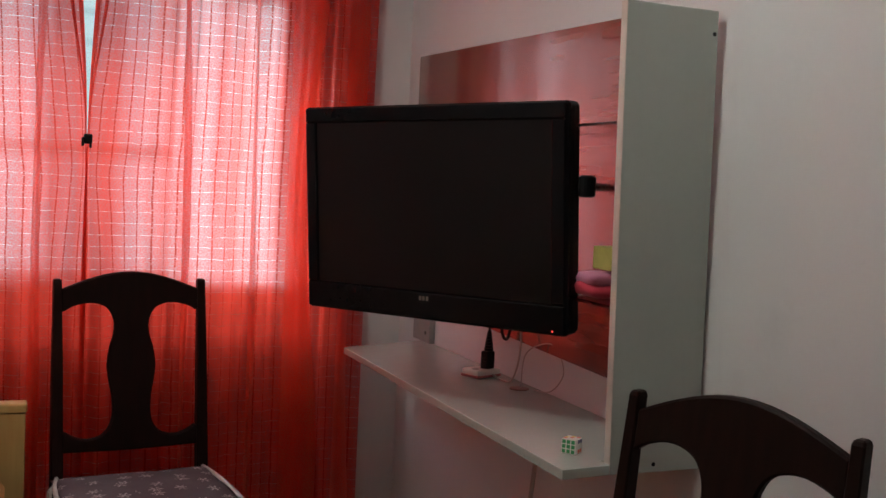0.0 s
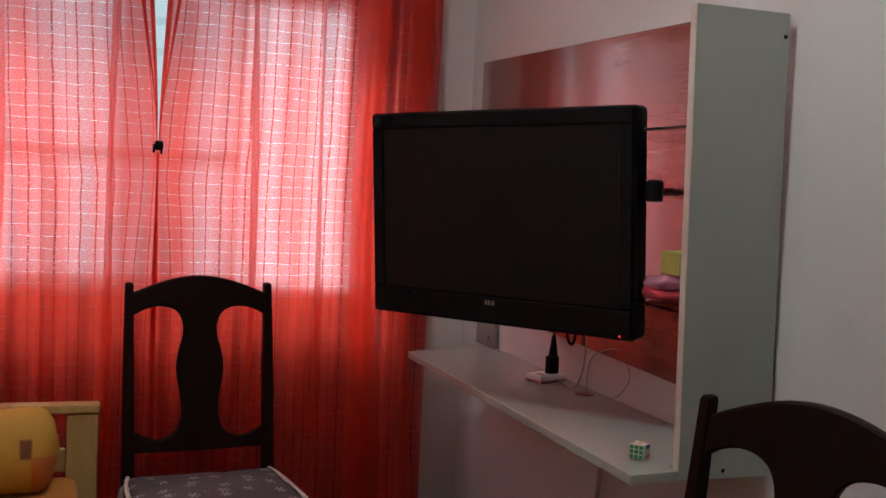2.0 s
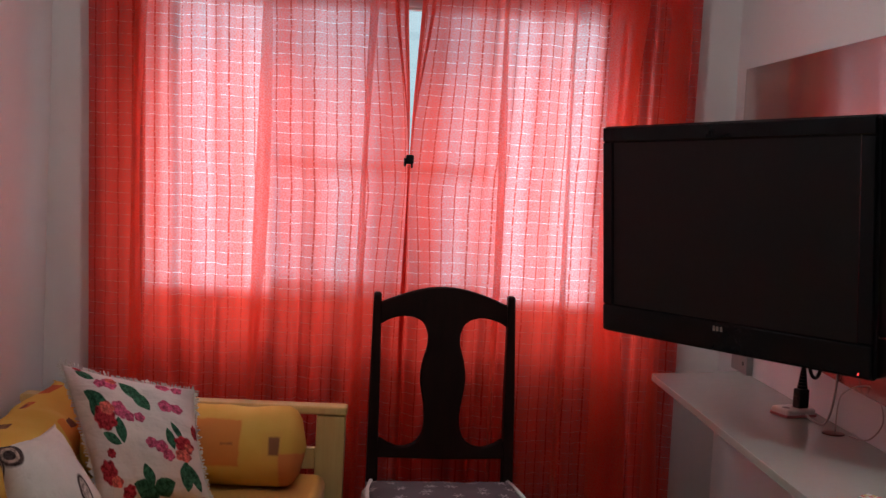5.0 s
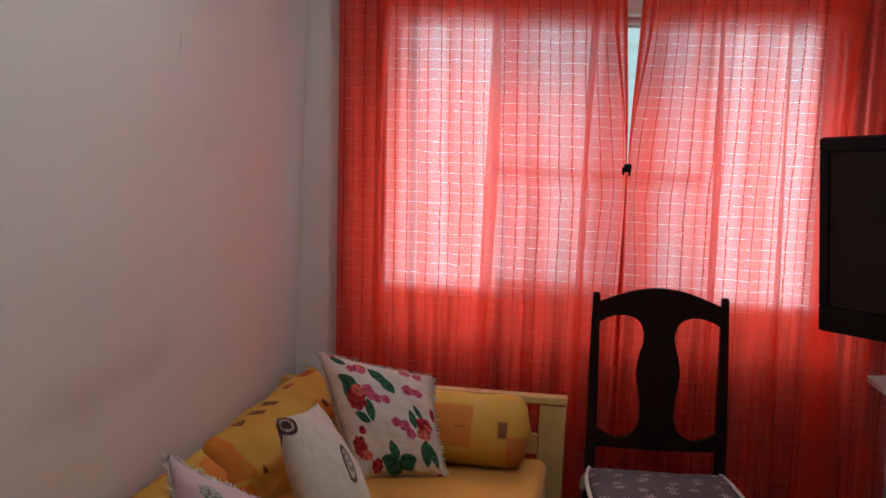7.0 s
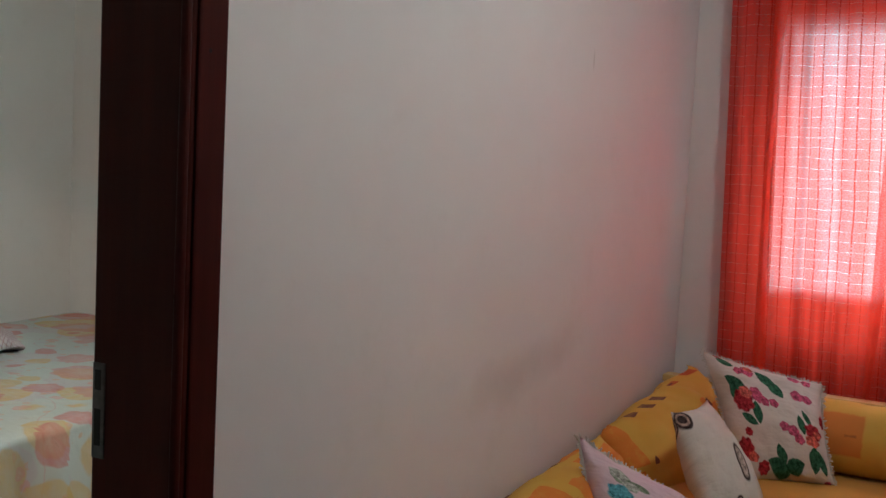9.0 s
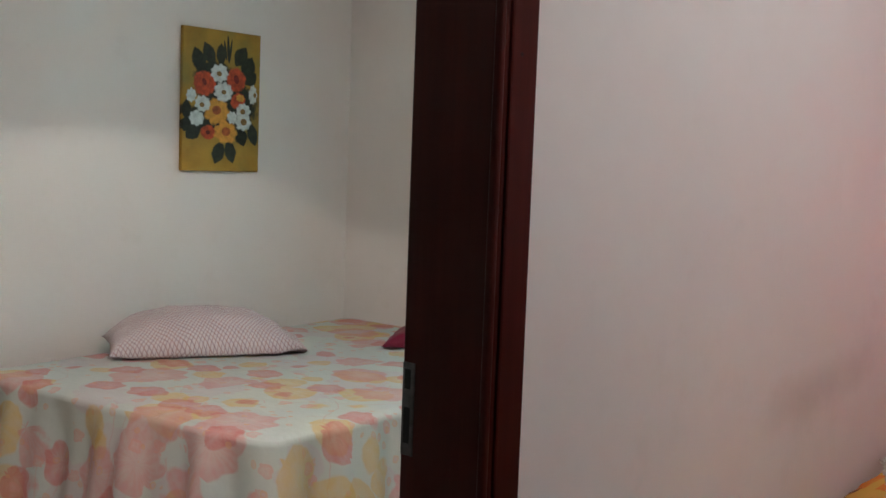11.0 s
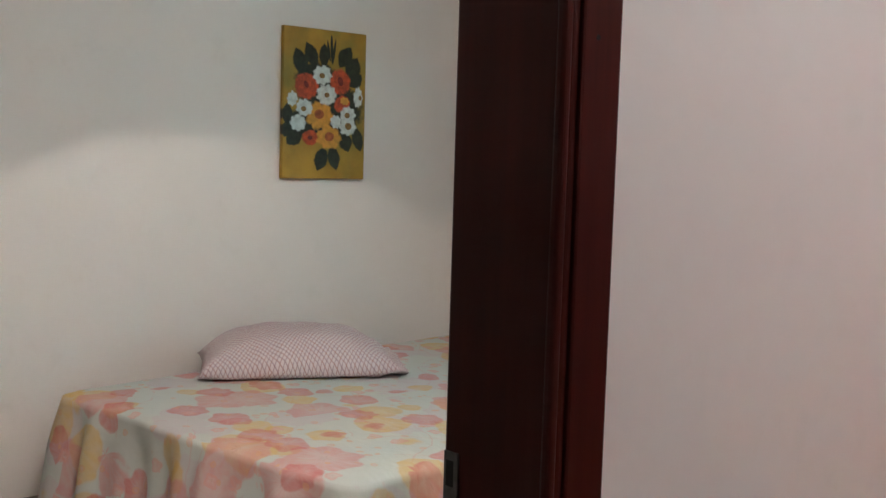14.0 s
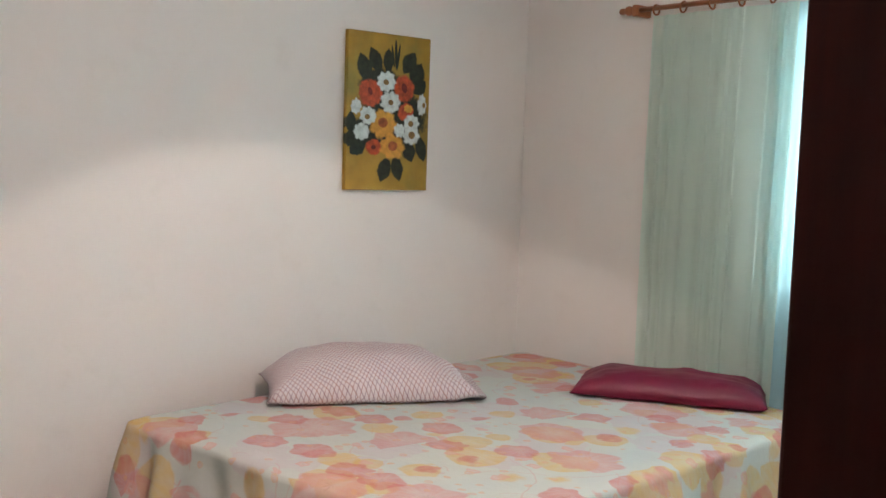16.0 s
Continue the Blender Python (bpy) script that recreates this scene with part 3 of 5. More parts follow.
def dining_chair(at, rz, label):
    ch = thing("dining_chair", at, label, "chair", rz, "dining chairs")
    lean = math.tan(radians(7.5))
    back = plate(chair_outline(), 0.020, 0.004)
    for v in back.verts:
        v.co.y += (v.co.z - 0.45) * lean
    part("backrest", back, CHAIRWOOD, ch, "dark carved back with a vase-shaped splat")
    for s in (-1, 1):
        bm = bmesh.new()
        for j, (z, hw) in enumerate(((0.0, 0.015), (0.2, 0.016), (0.45, 0.0165), (0.75, 0.0145), (1.0, 0.0115), (1.012, 0.0115), (1.017, 0.0085))):
            yy = (z - 0.45) * lean if z > 0.45 else (0.45 - z) * 0.10
            for dx, dy in ((-1, -1), (1, -1), (1, 1), (-1, 1)):
                bm.verts.new((s * 0.204 + dx * hw, yy + dy * hw * 1.15, z))
        bm.verts.ensure_lookup_table()
        for j in range(6):
            for k in range(4):
                a, b = j * 4 + k, j * 4 + (k + 1) % 4
                bm.faces.new([bm.verts[i] for i in (a, b, b + 4, a + 4)])
        bm.faces.new([bm.verts[i] for i in (24, 25, 26, 27)])
        bm.faces.new([bm.verts[i] for i in (3, 2, 1, 0)])
        bmesh.ops.bevel(bm, geom=[e for e in bm.edges], offset=0.003, segments=1, affect="EDGES")
        part("post", bm, CHAIRWOOD, ch)
        part("front_leg", box(s * 0.195 - 0.018, s * 0.195 + 0.018, -0.41, -0.374, 0, 0.415, 0.004), CHAIRWOOD, ch)
        part("side_rail", box(s * 0.197 - 0.010, s * 0.197 + 0.010, -0.374, -0.02, 0.36, 0.414, 0.003), CHAIRWOOD, ch)
        part("stretcher", box(s * 0.197 - 0.009, s * 0.197 + 0.009, -0.374, 0.01, 0.16, 0.185, 0.003), CHAIRWOOD, ch)
    part("front_rail", box(-0.176, 0.176, -0.402, -0.380, 0.36, 0.414, 0.003), CHAIRWOOD, ch)
    part("back_rail", box(-0.186, 0.186, -0.012, 0.010, 0.36, 0.414, 0.003), CHAIRWOOD, ch)
    part("seat", box(-0.218, 0.218, -0.420, -0.020, 0.415, 0.437, 0.006), CHAIRWOOD, ch)
    return ch


CHX, CHY = 0.2075, 3.262
dining_chair((CHX, CHY, 0), 6, "dark-stained wooden dining chair in front of orange curtains")
near_chair = dining_chair((0.818, 1.425, 0), -70.5, "dark-stained wooden dining chair beside the television unit")
near_chair.scale.x = 0.91

k = Nodes("grey_sprig_cloth")
c = k.coords()
col = k.mix(k.ramp(k.noise(c, 6, 4), 0.3, 0.7), (0.135, 0.115, 0.125), (0.095, 0.08, 0.09))
vor = k.n("TexVoronoi", feature="F1")
vor.inputs["Scale"].default_value = 13.0
vor.inputs["Randomness"].default_value = 0.55
k.link(c, vor.inputs["Vector"])
loc = k.n("VectorMath", operation="SUBTRACT")
k.link(c, loc.inputs[0])
k.link(vor.outputs["Position"], loc.inputs[1])
sx = k.n("SeparateXYZ")
k.link(loc.outputs[0], sx.inputs[0])
ang = k.math("ARCTAN2", sx.outputs[1], sx.outputs[0])
pet = k.math("COSINE", k.math("MULTIPLY", ang, 6.0))
rad = k.math("SQRT", k.math("ADD", k.math("MULTIPLY", sx.outputs[0], sx.outputs[0]), k.math("MULTIPLY", sx.outputs[1], sx.outputs[1])))
lim = k.math("ADD", k.math("MULTIPLY", pet, 0.008), 0.012)
sprig = k.math("MULTIPLY", k.math("LESS_THAN", rad, lim), k.ramp(k.noise(c, 160, 2), 0.42, 0.52))
col = k.mix(k.math("MULTIPLY", sprig, 0.8), col, (0.50, 0.46, 0.46))
k.bump(k.noise(c, 600, 2), 0.25, 0.001)
SPRIG = k.done(col, 0.9, 0, 0.2)

cush = thing("seat_cushion", (CHX + 0.022, CHY - 0.222, 0.437), "grey seat cushion with white floral sprigs and frayed edging", "cushion", 6)
bm = pillow_mesh(0.445, 0.42, 0.05, 26, 4.2, 0, 0.02, 0.004)
bmesh.ops.translate(bm, vec=(0, 0, 0.026), verts=bm.verts)
part("pad", bm, SPRIG, cush, smooth=True)
edge = [(-0.205, 0.205, 0.03), (-0.222, 0.10, 0.026), (-0.226, -0.05, 0.025), (-0.222, -0.205, 0.026)]
for s in (-1, 1):
    part("edging", tube(smooth_line([(s * -x, y, z) for x, y, z in edge], 6), 0.007, 8), FRINGE, cush, "frayed white edging", True)
    bm = bmesh.new()
    rnd = random.Random(5 + s)
    for i in range(12):
        y = 0.21 - 0.004 * i
        tube([(s * 0.212, y - 0.02, 0.028), (s * (0.222 + rnd.uniform(0, 0.01)), y - 0.03, 0.008), (s * (0.226 + rnd.uniform(-0.006, 0.012)), y - 0.035 + rnd.uniform(-0.01, 0.01), -0.025)], 0.0018, 4, bm)
    part("tie", bm, FRINGE, cush, "frayed white tie threads")

# ---------- television ----------
TL, TR, BL, BR = (Vector(v) for v in TVQ)
ctr = (TL + TR + BL + BR) / 4
tx = ((TR - TL) + (BR - BL)).normalized()
tz = ((TL - BL) + (TR - BR)).normalized()
tz = (tz - tx * tz.dot(tx)).normalized()
ty = tz.cross(tx)
W, H = ((TR - TL).length + (BR - BL).length) / 2, ((TL - BL).length + (TR - BR).length) / 2
tv = thing("television", (0, 0, 0), "black flat television switched off on a swivel wall mount", "television")
tv.matrix_world = Matrix((tx, ty, tz)).transposed().to_4x4()
tv.matrix_world.translation = ctr
b = 0.036
lo = 0.064
part("body", box(-W / 2, W / 2, 0.012, 0.055, -H / 2, H / 2, 0.012, 3), BLACK, tv)
bm = box(-W / 2 + 0.04, W / 2 - 0.04, 0.056, 0.085, -H / 2 + 0.05, H / 2 - 0.06, 0.012, 2)
part("back_cover", bm, BLACK, tv)
bm = plate([(x * W / 2, z * H / 2) for x, z in ((-0.985, -1), (0.985, -1), (1, -0.975), (1, 0.975), (0.985, 1), (-0.985, 1), (-1, 0.975), (-1, -0.975))], 0.012, 0.004)
bmesh.ops.translate(bm, vec=(0, 0.006, 0), verts=bm.verts)
front = part("bezel_back", bm, GLOSS, tv)
part("bezel", box(-W / 2 + 0.004, W / 2 - 0.004, -0.006, 0.0, H / 2 - b, H / 2 - 0.003, 0.003), GLOSS, tv)
part("bezel", box(-W / 2 + 0.004, -W / 2 + b, -0.006, 0.0, -H / 2 + lo + 0.001, H / 2 - b - 0.001, 0.003), GLOSS, tv)
part("bezel", box(W / 2 - b, W / 2 - 0.004, -0.006, 0.0, -H / 2 + lo + 0.001, H / 2 - b - 0.001, 0.003), GLOSS, tv)
low_bezel = part("bezel", box(-W / 2 + 0.004, W / 2 - 0.004, -0.007, 0.0, -H / 2 + 0.003, -H / 2 + lo, 0.004), GLOSS, tv, "glossy lower speaker bezel")
part("screen", box(-W / 2 + b + 0.001, W / 2 - b - 0.001, -0.002, 0.0, -H / 2 + lo + 0.002, H / 2 - b - 0.002), SCREEN, tv, "dark matt screen switched off")
bm = bmesh.new()
for i, x in enumerate((-0.011, -0.002, 0.008)):
    box(x - 0.0032, x + 0.0032, -0.0085, -0.0075, -H / 2 + 0.045, -H / 2 + 0.055, 0.0004, 1, bm)
part("badge", bm, SILVER, low_bezel, "small silver maker's badge")
LED = Nodes("red_standby_light")
LED.b.inputs["Emission Color"].default_value = (1, 0.05, 0.04, 1)
LED.b.inputs["Emission Strength"].default_value = 3
LED = LED.done((0.6, 0.02, 0.02), 0.3)
part("standby_light", box(W / 2 - 0.0305, W / 2 - 0.028, -0.0085, -0.0072, -H / 2 + 0.008, -H / 2 + 0.012, 0.0005, 1), LED, low_bezel, "glowing red standby light")
# jointed arm from the back of the set to the wall
mount = thing("wall_mount", (1.08, 2.47, 1.29), "black jointed steel wall mount behind the television", "tv mount")
back = ctr + ty * 0.105
inv = mount.matrix_world.inverted()
wallp = Vector((XR - 0.035, 2.47, 1.343))
elbow = Vector((0.958, 2.052, 1.343))
part("wall_plate", rel(box(XR - 0.032, XR - 0.022, 2.41, 2.53, 1.22, 1.46, 0.003), mount), BLACK, mount)
part("arm", tube([inv @ wallp, inv @ elbow], 0.009, 10), BLACK, mount)
part("arm", tube([inv @ elbow, inv @ back], 0.012, 10), BLACK, mount)
part("joint", rel(lathe([(0.012, -0.024), (0.018, -0.021), (0.018, 0.017), (0.012, 0.021)], 18, at=elbow), mount), BLACK, mount, smooth=False)
part("joint", rel(lathe([(0.024, -0.03), (0.024, 0.03)], 18, at=wallp), mount), BLACK, mount)
bm = box(-0.10, 0.10, 0.087, 0.105, -0.10, 0.10, 0.003)
bmesh.ops.transform(bm, matrix=inv @ tv.matrix_world, verts=bm.verts)
part("set_plate", bm, BLACK, mount)

# ---------- wall unit under and behind the television ----------
unit = thing("tv_wall_unit", (XR, 2.6, 0.8), "white and brown laminate television wall unit with a shelf", "tv unit")
PY = 1.818


def leaning(bm):
    """The side panel leans a little off plumb."""
    for v in bm.verts:
        v.co.x -= 0.0205 * (v.co.z - 0.82)
    return rel(bm, unit)


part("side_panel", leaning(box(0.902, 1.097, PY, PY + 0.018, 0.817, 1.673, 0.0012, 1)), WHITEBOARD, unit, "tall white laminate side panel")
part("edge_band", leaning(box(0.9005, 0.9018, PY - 0.0003, PY + 0.0183, 0.818, 1.672)), plain("edge_strip", (0.70, 0.62, 0.55), 0.4), unit, "pale edging strip")
bm = box(XR - 0.020, XR - 0.004, PY + 0.180, 3.362, 0.921, 1.695, 0.001, 1)
for v in bm.verts:
    v.co.z += 0.0300 * (v.co.y - PY)
part("back_panel", rel(bm, unit), VENEER, unit, "glossy brown wood-grain back panel")
bm = bmesh.new()
sh = [(0.797, 1.806), (0.8995, 1.815), (0.8995, 1.849), (XR - 0.003, 1.849), (XR - 0.003, 3.26), (0.795, 3.142)]
vs = [bm.verts.new((x, y, 0.818)) for x, y in sh]
f = bm.faces.new(vs[::-1])
ext = bmesh.ops.extrude_face_region(bm, geom=[f])
bmesh.ops.translate(bm, vec=(0, 0, 0.019), verts=[v for v in ext["geom"] if isinstance(v, bmesh.types.BMVert)])
bmesh.ops.recalc_face_normals(bm, faces=bm.faces)
bmesh.ops.bevel(bm, geom=list(bm.edges), offset=0.0012, segments=1, affect="EDGES")
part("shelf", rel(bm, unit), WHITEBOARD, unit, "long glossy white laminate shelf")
part("upright", rel(box(XR - 0.022, XR - 0.003, 3.17, 3.31, 0.838, 0.955, 0.001, 1), unit), plain("grey_laminate", (0.30, 0.28, 0.27), 0.4), unit, "grey laminate spacer board")
part("screw", rel(lathe([(0.006, -0.0245), (0.006, -0.0225)], 12, axis="X", at=(XR, 3.20, 0.868)), unit), STEEL, unit)
part("screw", rel(lathe([(0.004, -0.0012), (0.004, 0.0)], 10, axis="Y", at=(1.072, PY, 1.630)), unit), BLACK, unit)
part("screw", rel(lathe([(0.004, -0.0012), (0.004, 0.0)], 10, axis="Y", at=(0.995, PY, 0.832)), unit), BLACK, unit)
CLEAR = Nodes("shelf_glass")
CLEAR.b.inputs["Transmission Weight"].default_value = 1.0
CLEAR.b.inputs["IOR"].default_value = 1.45
CLEAR = CLEAR.done((0.80, 0.92, 0.88), 0.02)
for z in (1.460, 1.112):
    g = part("glass_shelf", rel(box(0.93, XR - 0.022, PY + 0.020, 2.35, z, z + 0.006, 0.001, 1), unit), CLEAR, unit, "clear glass shelf")
# folded cloth and a small yellow box on the lower glass shelf
fold = thing("folded_cloth", (1.0, 2.05, 1.1185), "folded pink and red cloth bundle on a glass shelf", "cloth")
for i, (cm, dz) in enumerate((((0.72, 0.06, 0.10), 0.0), ((0.78, 0.28, 0.42), 0.022))):
    bm = pillow_mesh(0.11, 0.12, 0.034, 12, 2 + i, 0, 0.04, 0.008)
    bmesh.ops.translate(bm, vec=(0.004 * i, 0.004 * i, 0.015 + dz), verts=bm.verts)
    part("fold", bm, cloth("pink_cloth", cm), fold, smooth=True)
tagged(mesh_object("small_box", box(0.985, 1.045, 1.99, 2.06, 1.175, 1.222, 0.003), plain("yellow_card", (0.62, 0.56, 0.16), 0.6)), "small yellow cardboard box on folded cloth", "box")

# puzzle cube on the shelf
ZS = 0.838
cube = thing("puzzle_cube", (0.870, 1.905, ZS), "small white puzzle cube with coloured tiles", "puzzle cube", 36)
cube.scale = (0.64, 0.64, 0.64)
core = part("core", box(-0.0225, 0.0225, -0.0225, 0.0225, 0, 0.045, 0.003), WHITEPL, cube)
PC = [plain("tile_" + n, c, 0.35) for n, c in (("green", (0.05, 0.30, 0.12)), ("orange", (0.75, 0.12, 0.05)), ("blue", (0.05, 0.06, 0.22)), ("white", (0.75, 0.72, 0.7)), ("yellow", (0.7, 0.55, 0.1)))]
rnd = random.Random(3)
for i in range(3):
    for j in range(3):
        a, z = -0.0145 + 0.0145 * i, 0.0085 + 0.014 * j
        part("tile", box(-0.0232, -0.0226, a - 0.0055, a + 0.0055, z - 0.0055, z + 0.0055), PC[0], core)
        part("tile", box(a - 0.0055, a + 0.0055, -0.0232, -0.0226, z - 0.0055, z + 0.0055), PC[(1, 3, 2)[j]] if i else PC[3], core)
        part("tile", box(a - 0.0055, a + 0.0055, -0.0145 + 0.0145 * j - 0.0055, -0.0145 + 0.0145 * j + 0.0055, 0.0452, 0.0456), PC[(3, 3, 1, 4)[(i + j) % 4]], core)
# socket strip with a black plug standing in it
strip = thing("power_strip", (1.022, 2.655, ZS), "white multi-outlet power adapter on the shelf", "power strip", 20)
strip.scale = (0.96, 0.96, 0.96)
part("case", box(-0.045, 0.045, -0.032, 0.032, 0, 0.022, 0.008, 3), WHITEPL, strip)
part("base", box(-0.046, 0.046, -0.033, 0.033, 0.0, 0.008, 0.003), plain("pink_base", (0.50, 0.16, 0.16), 0.5), strip)
for x in (-0.03, 0.0):
    part("outlet", lathe([(0.010, 0.0222), (0.010, 0.0228)], 14, at=(x, -0.008, 0)), plain("outlet_grey", (0.25, 0.2, 0.2), 0.5), strip)
plug = thing("power_plug", (1.035, 2.643, ZS + 0.0215), "black plug adapter standing in a white power strip", "plug", 20)
plug.scale = (0.84, 0.84, 0.84)
part("plug_body", box(-0.020, 0.016, -0.014, 0.014, 0.0, 0.055, 0.004), BLACK, plug)
part("plug_rib", box(-0.023, 0.019, -0.010, 0.010, 0.024, 0.034, 0.002), BLACK, plug)
bm = bmesh.new()
for i in range(7):
    lathe([(0.014 - 0.0012 * i, 0.056 + 0.009 * i), (0.0145 - 0.0014 * i, 0.064 + 0.009 * i)], 14, bm)
part("strain_relief", bm, BLACK, plug, "ribbed cable sleeve")
part("cord", tube(smooth_line([(0, 0, 0.117), (0.003, -0.005, 0.15), (0.02, -0.03, 0.19)]), 0.0035, 8), BLACK, plug)
CORD = plain("white_cable", (0.46, 0.40, 0.37), 0.5)
cb = tagged(mesh_object("white_cable", tube(smooth_line([(1.04, 2.62, ZS + 0.010), (1.04, 2.57, ZS + 0.005), (1.043, 2.52, ZS + 0.012), (1.045, 2.49, ZS + 0.06), (1.055, 2.50, ZS + 0.13), (1.065, 2.54, ZS + 0.19)], 8), 0.0026, 8), CORD, smooth=True),
            "white cable lying on the shelf", "cable")
cb = tagged(mesh_object("white_cable", tube(smooth_line([(1.05, 2.478, ZS + 0.004), (1.05, 2.46, ZS + 0.09), (1.075, 2.40, ZS + 0.125), (1.085, 2.36, ZS + 0.11), (1.09, 2.34, ZS + 0.06), (1.085, 2.39, ZS + 0.010), (1.065, 2.44, ZS + 0.005)], 8), 0.0017, 8), CORD, smooth=True),
            "thin white cable loop against the wall", "cable")
cb = tagged(mesh_object("white_cable", tube(smooth_line([(1.075, 2.45, 0.816), (1.082, 2.44, 0.70), (1.085, 2.46, 0.58), (1.088, 2.50, 0.40), (1.09, 2.52, 0.2)], 8), 0.006, 8), CORD, smooth=True),
            "pale cable hanging below the shelf", "cable")
cb = tagged(mesh_object("black_cable", tube(smooth_line([(0.93, 2.36, 1.08), (0.945, 2.385, 1.0), (0.965, 2.40, 0.975), (0.985, 2.42, 1.0), (1.0, 2.43, 1.09)], 8), 0.004, 8), BLACK, smooth=True),
            "black cable hanging behind the television", "cable")
tagged(mesh_object("cable_grommet", lathe([(0.024, 0.0), (0.024, 0.002), (0.012, 0.003)], 18, at=(1.046, 2.478, ZS)), plain("brown_plastic", (0.16, 0.07, 0.05), 0.5)), "brown plastic cable grommet in the shelf", "grommet")

# ---------- day bed used as a sofa ----------
sofa = thing("day_bed", (-0.58, 2.35, 0), "varnished pine day bed used as a sofa", "day bed")
SX0, SX1, SY0, SY1 = -1.02, -0.078, 1.30, 3.27
for y in (SY1 - 0.045, SY0):
    for x in (SX0 + 0.005, SX1 - 0.085):
        part("post", rel(box(x, x + 0.085, y, y + 0.045, 0, 0.656, 0.004), sofa), PINE, sofa)
    part("cap_rail", rel(box(SX0, SX1 + 0.004, y - 0.008, y + 0.053, 0.657, 0.682, 0.006, 3), sofa), PINE, sofa)
    part("end_rail", rel(box(SX0 + 0.091, SX1 - 0.086, y + 0.012, y + 0.034, 0.49, 0.555, 0.004), sofa), PINE, sofa)
    part("end_rail", rel(box(SX0 + 0.091, SX1 - 0.086, y + 0.012, y + 0.034, 0.24, 0.36, 0.004), sofa), PINE, sofa)
part("side_board", rel(box(SX1 - 0.03, SX1 - 0.006, SY0 + 0.046, SY1 - 0.046, 0.22, 0.36, 0.004), sofa), PINE, sofa)
part("side_board", rel(box(SX0 + 0.01, SX0 + 0.034, SY0 + 0.046, SY1 - 0.046, 0.22, 0.36, 0.004), sofa), PINE, sofa)
part("slat_base", rel(box(SX0 + 0.036, SX1 - 0.032, SY0 + 0.048, SY1 - 0.048, 0.29, 0.32, 0.003), sofa), PINE, sofa)


def patch_cloth(name, base, seed):
    """Yellow cotton with printed orange and brown squares."""
    k = Nodes(name)
    c = k.coords()
    col = k.mix(k.ramp(k.noise(c, 3.5, 3), 0.35, 0.65), base, (base[0] * 0.97, base[1] * 0.85, base[2] * 0.65))
    for scale, colour, keep, size in ((5.2, (0.66, 0.20, 0.035), 0.40, 0.40), (6.8, (0.50, 0.08, 0.03), 0.60, 0.26), (9.5, (0.14, 0.05, 0.045), 0.62, 0.22)):
        mp = k.n("Mapping")
        mp.inputs["Scale"].default_value = (scale, scale, scale)
        mp.inputs["Location"].default_value = (seed * 0.37 + scale, seed * 0.71, seed * 0.13)
        k.link(c, mp.inputs["Vector"])
        vor = k.n("TexVoronoi", feature="F1", distance="CHEBYCHEV")
        vor.inputs["Scale"].default_value = 1.0
        vor.inputs["Randomness"].default_value = 0.45
        k.link(mp.outputs[0], vor.inputs["Vector"])
        sc = k.n("SeparateColor")
        k.link(vor.outputs["Color"], sc.inputs[0])
        m = k.math("MULTIPLY", k.math("LESS_THAN", vor.outputs["Distance"], size), k.math("GREATER_THAN", sc.outputs[0], keep))
        m = k.math("MULTIPLY", m, k.ramp(k.noise(c, 45, 3), 0.25, 0.5, 0.55, 0.95))
        col = k.mix(m, col, colour)
    wv = k.noise(c, 450, 2)
    k.bump(k.math("ADD", k.noise(c, 22, 4), k.math("MULTIPLY", wv, 0.3)), 0.22, 0.004)
    return k.done(col, 0.85, 0, 0.2)


YEL = patch_cloth("yellow_patch_cotton", (0.64, 0.40, 0.085), 1.0)
ORANGE = cloth("orange_cotton", (0.72, 0.34, 0.05), 0.85)
bm = box(SX0 + 0.04, -0.128, SY0 + 0.05, SY1 - 0.05, 0.322, 0.487, 0.03, 4)
mat_ob = tagged(mesh_object("mattress", bm, ORANGE, smooth=True), "thin orange cotton-covered mattress on the day bed", "mattress")
mx0, mx1, my0, my1 = SX0 + 0.045, -0.131, SY0 + 0.055, SY1 - 0.053
rim = [(mx0 + 0.03, my0), (mx1 - 0.03, my0), (mx1, my0 + 0.03), (mx1, my1 - 0.03), (mx1 - 0.03, my1), (mx0 + 0.03, my1), (mx0, my1 - 0.03), (mx0, my0 + 0.03), (mx0 + 0.03, my0)]
for z in (0.462, 0.345):
    part("piping", tube([(x, y, z) for x, y in rim], 0.0045, 8), ORANGE, mat_ob, "stitched edge piping", True)


def bolster(name, length, r, at, rx, ry, rz, label, material, seed):
    bm = bmesh.new()
    n, m = 40, 36
    rings = []
    for i in range(m + 1):
        s = i / m
        h = (s - 0.5) * length
        e = min(1.0, (1 - abs(2 * s - 1)) * length / 2 / (r * 0.42))
        rr = r * math.sqrt(max(0.0, 1 - (1 - e) ** 2)) * 0.86 + r * 0.14 * e
        ring = []
        for j in range(n):
            a = 2 * math.pi * j / n
            w = 1 + 0.045 * fractal((h * 1.6, math.cos(a) * 0.4, math.sin(a) * 0.4), 5, seed) + 0.018 * math.sin(11 * a + seed) * (1 - e)
            ring.append(bm.verts.new((h, rr * w * math.cos(a), rr * w * math.sin(a) * 0.96)))
        rings.append(ring)
    for a, b in zip(rings, rings[1:]):
        for i in range(n):
            bm.faces.new((a[i], a[(i + 1) % n], b[(i + 1) % n], b[i]))
    bmesh.ops.recalc_face_normals(bm, faces=bm.faces)
    ob = mesh_object(name, bm, material, smooth=True)
    ob.matrix_world = pose(*at, rx, ry, rz)
    return tagged(ob, label, "bolster")


